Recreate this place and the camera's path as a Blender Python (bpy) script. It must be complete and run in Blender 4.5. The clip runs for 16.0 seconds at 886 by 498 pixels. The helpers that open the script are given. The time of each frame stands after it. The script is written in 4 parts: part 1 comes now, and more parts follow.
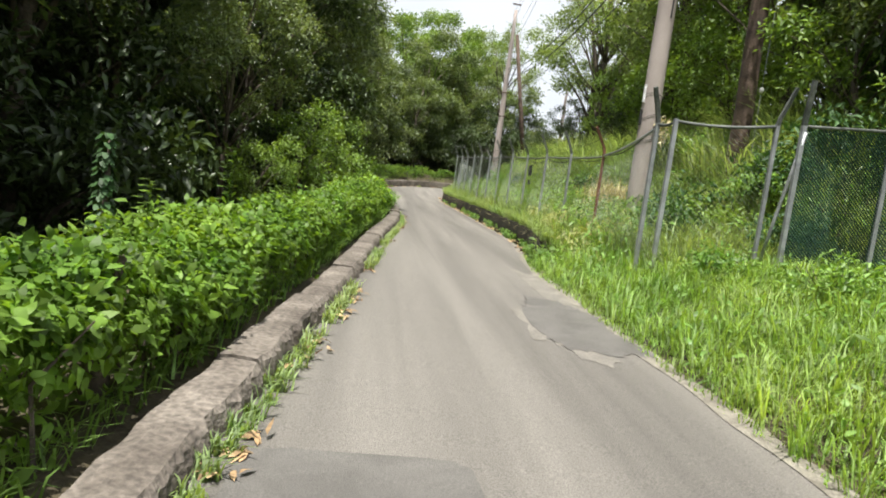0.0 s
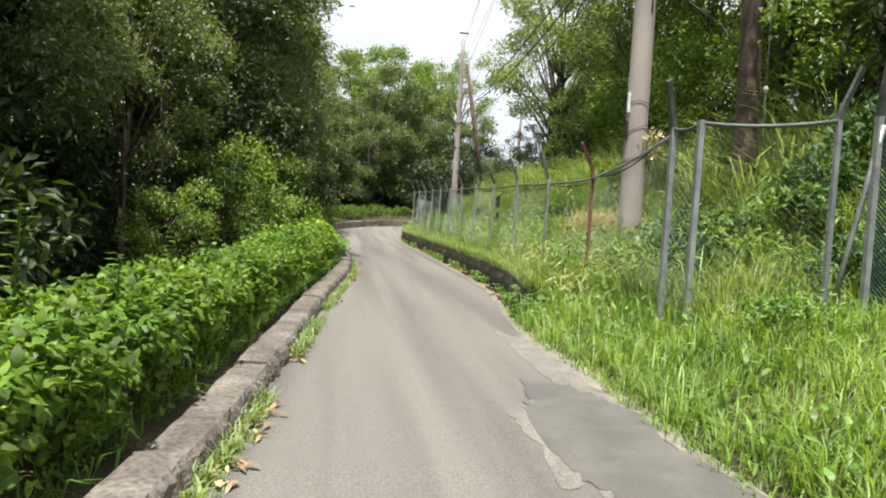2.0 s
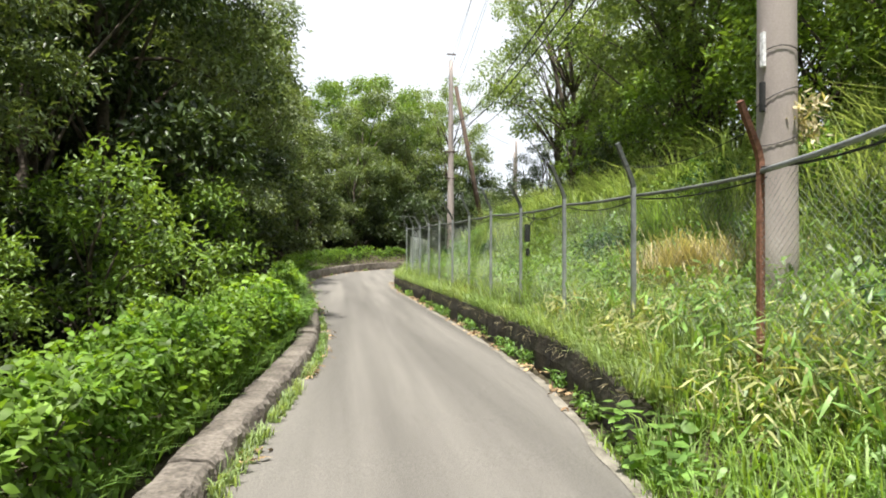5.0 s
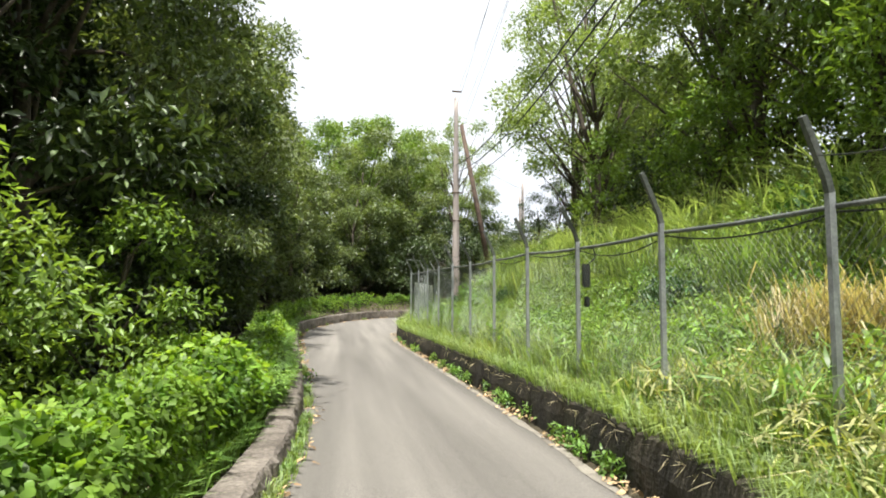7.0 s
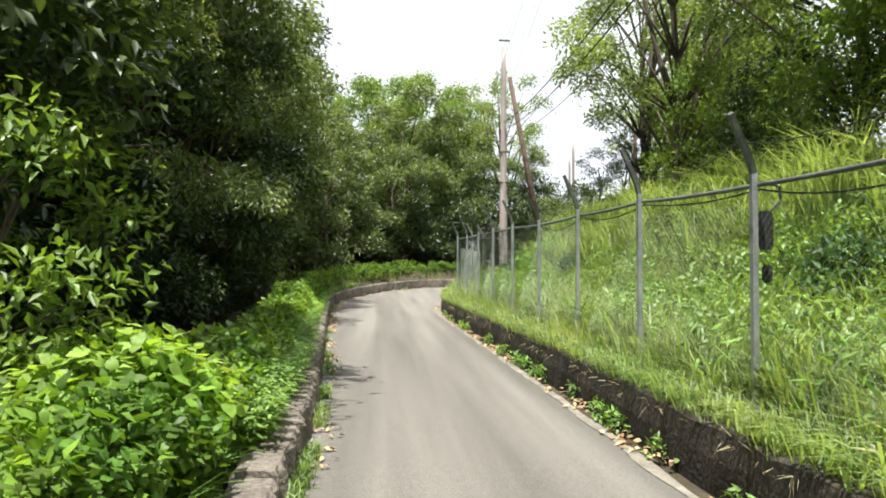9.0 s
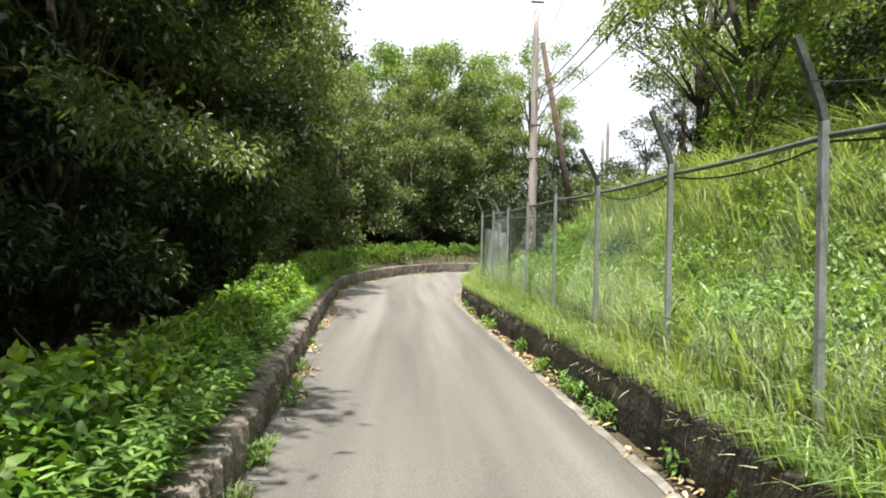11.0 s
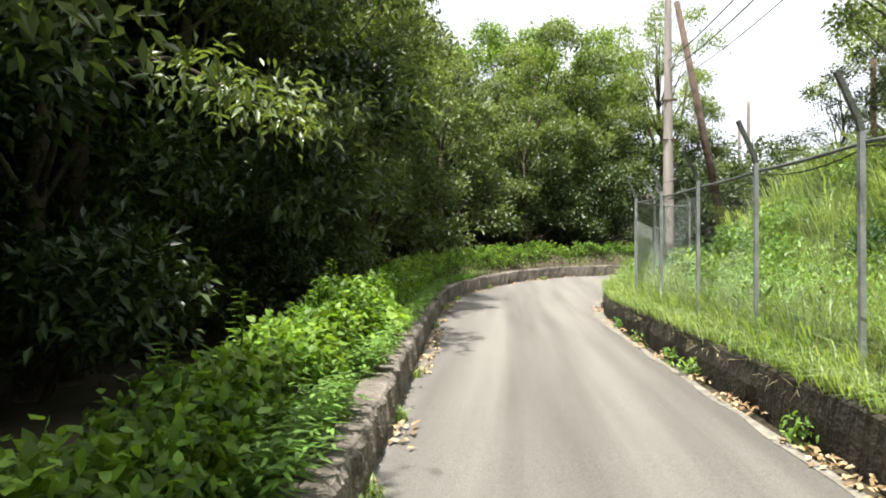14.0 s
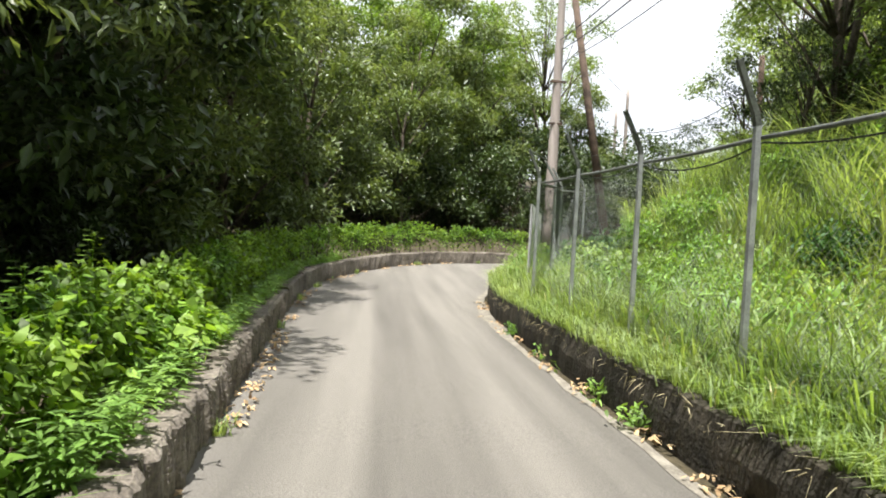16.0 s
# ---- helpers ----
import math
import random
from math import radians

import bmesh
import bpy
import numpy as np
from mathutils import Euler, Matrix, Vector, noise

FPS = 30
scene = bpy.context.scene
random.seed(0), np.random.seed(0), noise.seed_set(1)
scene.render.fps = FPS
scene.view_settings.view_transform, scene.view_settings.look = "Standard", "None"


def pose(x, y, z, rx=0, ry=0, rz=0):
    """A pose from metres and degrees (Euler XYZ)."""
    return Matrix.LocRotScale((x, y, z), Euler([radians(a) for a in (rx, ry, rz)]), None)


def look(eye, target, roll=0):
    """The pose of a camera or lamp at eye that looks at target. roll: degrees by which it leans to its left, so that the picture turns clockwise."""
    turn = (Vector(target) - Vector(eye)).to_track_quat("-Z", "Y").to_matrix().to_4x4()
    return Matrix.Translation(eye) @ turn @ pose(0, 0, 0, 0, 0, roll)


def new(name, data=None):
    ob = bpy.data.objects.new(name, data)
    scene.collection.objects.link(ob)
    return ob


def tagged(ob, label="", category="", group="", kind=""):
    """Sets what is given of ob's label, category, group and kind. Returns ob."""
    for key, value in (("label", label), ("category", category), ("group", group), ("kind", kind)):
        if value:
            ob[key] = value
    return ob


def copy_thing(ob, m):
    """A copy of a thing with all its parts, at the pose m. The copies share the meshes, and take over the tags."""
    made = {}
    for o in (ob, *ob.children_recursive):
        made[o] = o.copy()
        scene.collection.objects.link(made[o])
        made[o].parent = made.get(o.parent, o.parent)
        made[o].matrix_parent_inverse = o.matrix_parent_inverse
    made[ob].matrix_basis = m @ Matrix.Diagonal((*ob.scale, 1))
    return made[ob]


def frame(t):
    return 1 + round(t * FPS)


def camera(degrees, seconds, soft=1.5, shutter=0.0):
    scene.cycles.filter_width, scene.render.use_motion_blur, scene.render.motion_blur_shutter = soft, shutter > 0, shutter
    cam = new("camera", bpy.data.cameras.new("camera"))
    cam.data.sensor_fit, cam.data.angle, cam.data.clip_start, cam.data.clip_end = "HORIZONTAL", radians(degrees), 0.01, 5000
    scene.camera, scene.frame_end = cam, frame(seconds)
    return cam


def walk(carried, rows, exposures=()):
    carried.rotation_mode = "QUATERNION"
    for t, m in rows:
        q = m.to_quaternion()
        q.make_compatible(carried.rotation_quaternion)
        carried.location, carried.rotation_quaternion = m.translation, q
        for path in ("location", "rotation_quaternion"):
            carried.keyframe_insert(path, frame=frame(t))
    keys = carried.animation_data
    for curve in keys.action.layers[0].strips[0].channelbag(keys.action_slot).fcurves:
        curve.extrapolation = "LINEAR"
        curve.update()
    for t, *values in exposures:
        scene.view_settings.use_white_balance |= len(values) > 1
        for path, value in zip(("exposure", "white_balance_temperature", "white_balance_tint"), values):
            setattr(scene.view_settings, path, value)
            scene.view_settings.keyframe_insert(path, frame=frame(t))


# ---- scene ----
cam = camera(68.2, 16.0, 1.9)
PATH = [
    (0, (-1.484, -0.4, 1.316), (-1.274, 1.579, 1.11), 7.5),
    (0.5, (-1.375, 0.064, 1.355), (-1.005, 2.024, 1.203), 7.0),
    (1, (-1.273, 0.635, 1.377), (-1.003, 2.612, 1.236), 7.3),
    (1.5, (-1.192, 1.252, 1.39), (-0.825, 3.215, 1.299), 5.0),
    (2, (-1.196, 1.982, 1.385), (-0.883, 3.956, 1.296), 3.5),
    (2.5, (-1.156, 2.645, 1.434), (-0.868, 4.619, 1.281), 0.5),
    (3, (-1.17, 3.335, 1.481), (-0.913, 5.318, 1.506), 2.8),
    (3.2, (-1.141, 3.616, 1.487), (-0.843, 5.593, 1.503), 1.6),
    (5.3, (-0.641, 7.206, 1.503), (-0.32, 9.18, 1.533), -0.0),
    (5.5, (-0.636, 7.494, 1.531), (-0.33, 9.47, 1.585), -0.1),
    (6, (-0.648, 8.156, 1.533), (-0.306, 10.125, 1.609), 0.4),
    (6.5, (-0.565, 8.882, 1.552), (-0.248, 10.853, 1.679), 0.3),
    (7, (-0.55, 9.596, 1.55), (-0.223, 11.562, 1.716), 0.2),
    (7.5, (-0.468, 10.323, 1.544), (-0.207, 12.303, 1.647), -1.0),
    (8, (-0.412, 11.011, 1.556), (-0.15, 12.992, 1.642), -0.6),
    (8.5, (-0.361, 11.773, 1.56), (-0.096, 13.754, 1.649), 0.1),
    (8.7, (-0.378, 12.083, 1.583), (-0.144, 14.068, 1.657), -0.0),
    (10.8, (-0.092, 15.405, 1.556), (0.041, 17.4, 1.611), 1.4),
    (11, (-0.024, 15.554, 1.601), (0.11, 17.549, 1.614), 1.4),
    (11.5, (-0.098, 16.256, 1.625), (0.075, 18.248, 1.642), 1.9),
    (12, (-0.112, 16.991, 1.612), (0.077, 18.982, 1.646), 2.3),
    (12.5, (-0.19, 17.661, 1.615), (0.046, 19.647, 1.653), 3.4),
    (13, (-0.246, 18.415, 1.599), (0.0, 20.398, 1.675), 2.8),
    (13.5, (-0.312, 19.131, 1.577), (-0.233, 21.126, 1.692), 0.7),
    (14, (-0.418, 19.864, 1.582), (-0.6, 21.856, 1.6), 0.1),
    (14.5, (-0.342, 20.53, 1.633), (-0.632, 22.509, 1.612), -0.3),
    (15, (-0.278, 21.221, 1.638), (-0.287, 23.221, 1.589), 2.0),
    (15.5, (-0.247, 21.922, 1.62), (-0.048, 23.911, 1.566), 3.2),
    (16, (-0.414, 22.621, 1.638), (-0.203, 24.609, 1.603), 3.3),
]
walk(cam, [(t, look(e, p, r)) for t, e, p, r in PATH], [(0.0, 0.70), (3.0, 0.80), (5.5, 0.92), (11.0, 1.0), (13.0, 1.04), (14.5, 1.2), (15.5, 1.08), (16.0, 1.04)])

# ---- world, sun ----
TO_SUN = Vector((-0.13, -0.29, 1.0)).normalized()
world = bpy.data.worlds.new("sky")
scene.world = world
world.use_nodes = True
wt = world.node_tree
sky = wt.nodes.new("ShaderNodeTexSky")
sky.sky_type, sky.sun_disc = "NISHITA", False
sky.sun_elevation = math.asin(TO_SUN.z)
sky.sun_rotation = math.atan2(TO_SUN.x, TO_SUN.y)
sky.air_density, sky.dust_density, sky.ozone_density = 1.0, 4.0, 1.0
# thin bright cloud over the blue
cloud = wt.nodes.new("ShaderNodeTexNoise")
cloud.inputs["Scale"].default_value, cloud.inputs["Detail"].default_value = 1.6, 5
veil = wt.nodes.new("ShaderNodeMapRange")
veil.inputs[1].default_value, veil.inputs[2].default_value, veil.inputs[3].default_value, veil.inputs[4].default_value = 0.3, 0.6, 0.55, 1.0
blend = wt.nodes.new("ShaderNodeMix")
blend.data_type = "RGBA"
blend.inputs["B"].default_value = (5.1, 5.35, 5.7, 1)
wt.links.new(cloud.outputs[0], veil.inputs[0])
wt.links.new(veil.outputs[0], blend.inputs["Factor"])
wt.links.new(sky.outputs[0], blend.inputs["A"])
wt.links.new(blend.outputs["Result"], wt.nodes["Background"].inputs[0])
wt.nodes["Background"].inputs[1].default_value = 0.12
sun = new("sun", bpy.data.lights.new("sun", "SUN"))
sun.data.energy, sun.data.angle, sun.data.color = 5.0, radians(0.55), (1.0, 0.955, 0.90)
sun.matrix_basis = look((0, 0, 30), Vector((0, 0, 30)) - TO_SUN)


# ---- materials ----
def material(name, c1, c2, scale=6.0, rough=0.8, bump=0.3, fine=60.0, metal=0.0, c3=None, island=0.0, translucent=0.0, spec=0.5, distort=0.6, grainy=0.3, stretch=None):
    """Two colours mixed by coarse noise, speckled by fine noise, with relief."""
    m = bpy.data.materials.new(name)
    m.use_nodes = True
    nt = m.node_tree
    n, l = nt.nodes, nt.links
    p = n["Principled BSDF"]
    geo = n.new("ShaderNodeNewGeometry")
    coarse = n.new("ShaderNodeTexNoise")
    coarse.inputs["Scale"].default_value, coarse.inputs["Detail"].default_value = scale, 6
    coarse.inputs["Distortion"].default_value = distort
    if stretch:
        squash = n.new("ShaderNodeVectorMath")
        squash.operation = "MULTIPLY"
        squash.inputs[1].default_value = stretch
        l.new(geo.outputs["Position"], squash.inputs[0])
        l.new(squash.outputs[0], coarse.inputs["Vector"])
    else:
        l.new(geo.outputs["Position"], coarse.inputs["Vector"])
    ramp = n.new("ShaderNodeValToRGB")
    ramp.color_ramp.elements[0].position, ramp.color_ramp.elements[1].position = 0.32, 0.68
    ramp.color_ramp.elements[0].color, ramp.color_ramp.elements[1].color = (*c1, 1), (*c2, 1)
    if c3:
        e = ramp.color_ramp.elements.new(0.8)
        e.color = (*c3, 1)
    l.new(coarse.outputs[0], ramp.inputs[0])
    grain = n.new("ShaderNodeTexNoise")
    grain.inputs["Scale"].default_value, grain.inputs["Detail"].default_value = fine, 3
    l.new(geo.outputs["Position"], grain.inputs["Vector"])
    amount = n.new("ShaderNodeMapRange")
    amount.inputs[1].default_value, amount.inputs[2].default_value = 0.3, 0.7
    amount.inputs[3].default_value, amount.inputs[4].default_value = 1 - grainy, 1 + grainy
    l.new(grain.outputs[0], amount.inputs[0])
    colour = n.new("ShaderNodeVectorMath")
    colour.operation = "SCALE"
    l.new(ramp.outputs[0], colour.inputs[0])
    l.new(amount.outputs[0], colour.inputs["Scale"])
    out = colour.outputs[0]
    if island:
        vary = n.new("ShaderNodeMapRange")
        vary.inputs[3].default_value, vary.inputs[4].default_value = 1 - island, 1 + island
        l.new(geo.outputs["Random Per Island"], vary.inputs[0])
        each = n.new("ShaderNodeVectorMath")
        each.operation = "SCALE"
        l.new(out, each.inputs[0])
        l.new(vary.outputs[0], each.inputs["Scale"])
        out = each.outputs[0]
    l.new(out, p.inputs["Base Color"])
    p.inputs["Roughness"].default_value, p.inputs["Metallic"].default_value = rough, metal
    p.inputs["Specular IOR Level"].default_value = spec
    if bump:
        b = n.new("ShaderNodeBump")
        b.inputs["Strength"].default_value, b.inputs["Distance"].default_value = bump, 0.02
        l.new(grain.outputs[0], b.inputs["Height"])
        l.new(b.outputs[0], p.inputs["Normal"])
    if translucent:
        tr = n.new("ShaderNodeBsdfTranslucent")
        warm = n.new("ShaderNodeVectorMath")
        warm.operation = "MULTIPLY"
        warm.inputs[1].default_value = (1.5, 1.45, 0.5)
        l.new(out, warm.inputs[0])
        l.new(warm.outputs[0], tr.inputs[0])
        mix = n.new("ShaderNodeMixShader")
        mix.inputs[0].default_value = translucent
        l.new(p.outputs[0], mix.inputs[1])
        l.new(tr.outputs[0], mix.inputs[2])
        l.new(mix.outputs[0], n["Material Output"].inputs[0])
    return m


def leaf_material(name, c1, c2, scale=0.8, rough=0.42, island=0.45, translucent=0.3, c3=None, spec=0.5):
    return material(name, c1, c2, scale, rough, 0.0, 9.0, 0.0, c3, island, translucent, spec)


M_ASPHALT = material("asphalt", (0.112, 0.105, 0.092), (0.212, 0.199, 0.175), 1.7, 0.9, 0.7, 110.0, distort=0.25, grainy=0.36, stretch=(1.0, 0.05, 1.0))
M_PATCH = material("asphalt_patch", (0.105, 0.10, 0.09), (0.15, 0.143, 0.13), 2.5, 0.85, 0.5, 150.0)
M_PALE = material("worn_cement", (0.15, 0.136, 0.11), (0.29, 0.268, 0.222), 5.0, 0.95, 0.6, 70.0)
M_WORN = material("worn_asphalt", (0.165, 0.155, 0.134), (0.25, 0.233, 0.2), 2.2, 0.95, 0.8, 70.0, grainy=0.35)
M_KERB = material("weathered_concrete", (0.088, 0.074, 0.06), (0.205, 0.18, 0.15), 2.4, 0.95, 1.0, 30.0, c3=(0.29, 0.265, 0.225), grainy=0.4)
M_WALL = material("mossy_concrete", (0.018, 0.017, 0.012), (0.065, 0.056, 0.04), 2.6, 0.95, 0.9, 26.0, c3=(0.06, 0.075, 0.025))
M_SOIL = material("soil_litter", (0.035, 0.028, 0.016), (0.09, 0.075, 0.04), 1.3, 1.0, 0.8, 30.0, c3=(0.05, 0.075, 0.02))
M_GALV = material("galvanised_steel", (0.25, 0.265, 0.27), (0.40, 0.42, 0.425), 5.0, 0.5, 0.08, 60.0, 0.55, grainy=0.15)
M_WIRE = material("dull_wire", (0.17, 0.19, 0.18), (0.26, 0.28, 0.27), 9.0, 0.6, 0.0, 60.0, 0.3)
M_RAIL = material("dark_rail", (0.07, 0.08, 0.072), (0.155, 0.165, 0.15), 4.0, 0.6, 0.2, 50.0, 0.3)
M_RUST = material("rusty_steel", (0.12, 0.05, 0.03), (0.27, 0.13, 0.08), 7.0, 0.85, 0.5, 60.0, 0.1)
M_POLE = material("pole_concrete", (0.30, 0.26, 0.235), (0.44, 0.385, 0.35), 1.6, 0.9, 0.15, 90.0, grainy=0.12, stretch=(1.0, 1.0, 0.3))
M_DARKPOLE = material("dark_wood", (0.055, 0.038, 0.027), (0.13, 0.09, 0.065), 3.0, 0.9, 0.6, 30.0)
M_BARK = material("bark", (0.045, 0.035, 0.025), (0.13, 0.105, 0.08), 4.0, 0.95, 0.9, 22.0)
M_CABLE = material("black_cable", (0.012, 0.012, 0.012), (0.03, 0.03, 0.03), 5.0, 0.6, 0.0)
M_BOX = material("black_box", (0.012, 0.013, 0.014), (0.03, 0.032, 0.034), 8.0, 0.5, 0.1)
M_SHEET = material("grey_sheet", (0.60, 0.61, 0.63), (0.70, 0.71, 0.73), 1.2, 0.6, 0.1, 30.0)
M_WHITE = material("white_sheet", (0.72, 0.72, 0.72), (0.82, 0.82, 0.82), 1.5, 0.6, 0.1, 30.0)
M_NET = material("green_net", (0.015, 0.05, 0.03), (0.03, 0.085, 0.05), 4.0, 0.8, 0.0, 40.0)
M_CERAMIC = material("white_ceramic", (0.7, 0.7, 0.68), (0.82, 0.82, 0.8), 8.0, 0.3, 0.0)
M_DRYLEAF = material("dry_leaves", (0.26, 0.16, 0.08), (0.48, 0.36, 0.2), 6.0, 0.9, 0.0, 20.0, island=0.5)
M_STRAW = leaf_material("straw", (0.40, 0.35, 0.21), (0.58, 0.52, 0.35), 3.0, 0.8, 0.4, 0.25)
M_LEAF_FOREST = leaf_material("forest_leaf", (0.028, 0.052, 0.017), (0.075, 0.113, 0.036), 0.5, 0.40, 0.5, 0.22)
M_LEAF_PALE = leaf_material("pale_forest_leaf", (0.095, 0.14, 0.055), (0.175, 0.225, 0.095), 0.6, 0.38, 0.5, 0.34)
M_LEAF_AIRY = leaf_material("light_tree_leaf", (0.125, 0.185, 0.07), (0.215, 0.285, 0.115), 0.6, 0.42, 0.4, 0.48)
M_LEAF_BRIGHT = leaf_material("bright_leaf", (0.11, 0.195, 0.035), (0.22, 0.32, 0.07), 0.7, 0.45, 0.4, 0.35)
M_LEAF_HEDGE = leaf_material("hedge_leaf", (0.085, 0.18, 0.026), (0.20, 0.31, 0.05), 1.1, 0.5, 0.55, 0.42, c3=(0.36, 0.42, 0.08), spec=0.35)
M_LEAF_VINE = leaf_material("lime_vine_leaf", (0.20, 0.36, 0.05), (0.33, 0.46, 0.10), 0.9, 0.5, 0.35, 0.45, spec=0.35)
M_LEAF_DEEP = leaf_material("deep_green_leaf", (0.035, 0.088, 0.03), (0.08, 0.155, 0.052), 1.3, 0.55, 0.45, 0.25, spec=0.35)
M_LEAF_SASA = leaf_material("bamboo_grass_leaf", (0.12, 0.24, 0.05), (0.22, 0.35, 0.085), 1.6, 0.45, 0.45, 0.36)
M_LEAF_YELLOW = leaf_material("yellow_bamboo_leaf", (0.30, 0.34, 0.12), (0.50, 0.48, 0.24), 2.0, 0.5, 0.4, 0.35)
M_LEAF_CEDAR = leaf_material("cedar_leaf", (0.030, 0.055, 0.016), (0.06, 0.09, 0.028), 0.8, 0.6, 0.4, 0.15)
M_GRASS = leaf_material("grass_blade", (0.185, 0.285, 0.10), (0.31, 0.385, 0.175), 0.5, 0.5, 0.45, 0.42, c3=(0.42, 0.44, 0.16))
M_VERGE = leaf_material("verge_blade", (0.17, 0.30, 0.065), (0.30, 0.41, 0.115), 0.9, 0.5, 0.5, 0.42, c3=(0.42, 0.46, 0.15))
M_BANK = leaf_material("bank_grass", (0.20, 0.30, 0.13), (0.345, 0.415, 0.225), 0.45, 0.5, 0.5, 0.42, c3=(0.42, 0.41, 0.19))


# ---- helpers for meshes ----
def part(name, bm, mat, parent=None, label="", smooth=False):
    me = bpy.data.meshes.new(name)
    bm.to_mesh(me)
    bm.free()
    me.materials.append(mat)
    if smooth:
        me.polygons.foreach_set("use_smooth", [True] * len(me.polygons))
    ob = new(name, me)
    ob.parent = parent
    if label:
        tagged(ob, label)
    return ob


def mesh_of(name, verts, faces, mat, smooth=False):
    """verts and faces (all with the same number of corners) are numpy arrays."""
    me = bpy.data.meshes.new(name)
    verts, faces = np.asarray(verts, np.float32), np.asarray(faces, np.int32)
    k = faces.shape[1]
    me.vertices.add(len(verts))
    me.vertices.foreach_set("co", verts.ravel())
    me.loops.add(faces.size)
    me.loops.foreach_set("vertex_index", faces.ravel())
    me.polygons.add(len(faces))
    me.polygons.foreach_set("loop_start", np.arange(0, faces.size, k, dtype=np.int32))
    if smooth:
        me.polygons.foreach_set("use_smooth", np.ones(len(faces), bool))
    me.update(calc_edges=True)
    me.materials.append(mat)
    return me


def child(name, me, parent=None, label=""):
    ob = new(name, me)
    ob.parent = parent
    if label:
        tagged(ob, label)
    return ob


def tube(bm, pts, radii, sides=8, cap=True, turn=0.0):
    """A tapered tube through the points."""
    rings = []
    pts = [Vector(p) for p in pts]
    for i, p in enumerate(pts):
        d = (pts[min(i + 1, len(pts) - 1)] - pts[max(i - 1, 0)]).normalized()
        u = d.cross(Vector((0, 1, 0)) if abs(d.y) < 0.9 else Vector((1, 0, 0))).normalized()
        v = d.cross(u)
        rings.append([bm.verts.new(p + (u * math.cos(a) + v * math.sin(a)) * radii[i])
                      for a in (2 * math.pi * k / sides + turn for k in range(sides))])
    for a, b in zip(rings, rings[1:]):
        for k in range(sides):
            bm.faces.new((a[k], a[(k + 1) % sides], b[(k + 1) % sides], b[k]))
    if cap:
        bm.faces.new(rings[0][::-1])
        bm.faces.new(rings[-1])


def box(bm, x0, x1, y0, y1, z0, z1, bevel=0.0):
    made = bmesh.ops.create_cube(bm, size=1, matrix=Matrix.LocRotScale(((x0 + x1) / 2, (y0 + y1) / 2, (z0 + z1) / 2), None, (x1 - x0, y1 - y0, z1 - z0)))
    if bevel:
        edges = list({e for v in made["verts"] for e in v.link_edges})
        bmesh.ops.bevel(bm, geom=edges, offset=bevel, segments=2, affect="EDGES")


def empty(name, x, y, z, label, category, group="", kind=""):
    ob = new(name)
    ob.location = (x, y, z)
    return tagged(ob, label, category, group, kind)


rng = np.random.default_rng(7)


def unit(a):
    return a / np.maximum(np.linalg.norm(a, axis=1, keepdims=True), 1e-6)


def leaves(base, way, up, length, width, fold=0.25, plain=False):
    """Folded pointed leaves: six corners and four triangles each, from the arrays of bases, directions and normals."""
    n = len(base)
    way = unit(way)
    side = unit(np.cross(way, up))
    nor = np.cross(side, way)
    length, width = np.reshape(length, (-1, 1)), np.reshape(width, (-1, 1))
    droop = nor * length * -0.18
    a = base
    tip = base + way * length + droop
    mid = base + way * length * 0.45
    lft = mid + side * width * 0.5 + nor * width * fold
    rgt = mid - side * width * 0.5 + nor * width * fold
    if plain:
        v = np.stack([a, lft, tip, rgt], 1).reshape(-1, 3)
        k = np.arange(n)[:, None] * 4
        return v, np.concatenate([k + [0, 2, 1], k + [0, 3, 2]], 0)
    low, high = base + way * length * 0.26, base + way * length * 0.62 + droop * 0.35
    l1, r1 = low + side * width * 0.44 + nor * width * fold * 0.8, low - side * width * 0.44 + nor * width * fold * 0.8
    l2, r2 = high + side * width * 0.40 + nor * width * fold * 0.3, high - side * width * 0.40 - nor * width * fold * 0.3
    v = np.stack([a, l1, l2, tip, r2, r1], 1).reshape(-1, 3)
    k = np.arange(n)[:, None] * 6
    f = np.concatenate([k + [0, 5, 1], k + [1, 5, 2], k + [5, 4, 2], k + [2, 4, 3]], 0)
    return v, f


def blades(base, way, lean, length, width):
    """Grass blades that bend over: five corners, three triangles each."""
    n = len(base)
    way = unit(way * np.array([1, 1, 0]))
    side = np.stack([-way[:, 1], way[:, 0], np.zeros(n)], 1)
    length, width, lean = [np.reshape(q, (-1, 1)) for q in (length, width, lean)]
    up = np.array([[0, 0, 1.0]])
    mid = base + up * length * 0.55 + way * length * lean * 0.3
    tip = base + up * length * (1.0 - 0.45 * lean) + way * length * lean
    v = np.stack([base - side * width / 2, base + side * width / 2, mid - side * width * 0.42, mid + side * width * 0.42, tip], 1).reshape(-1, 3)
    k = np.arange(n)[:, None] * 5
    f = np.concatenate([k + [0, 1, 3], k + [0, 3, 2], k + [2, 3, 4]], 0)
    return v, f


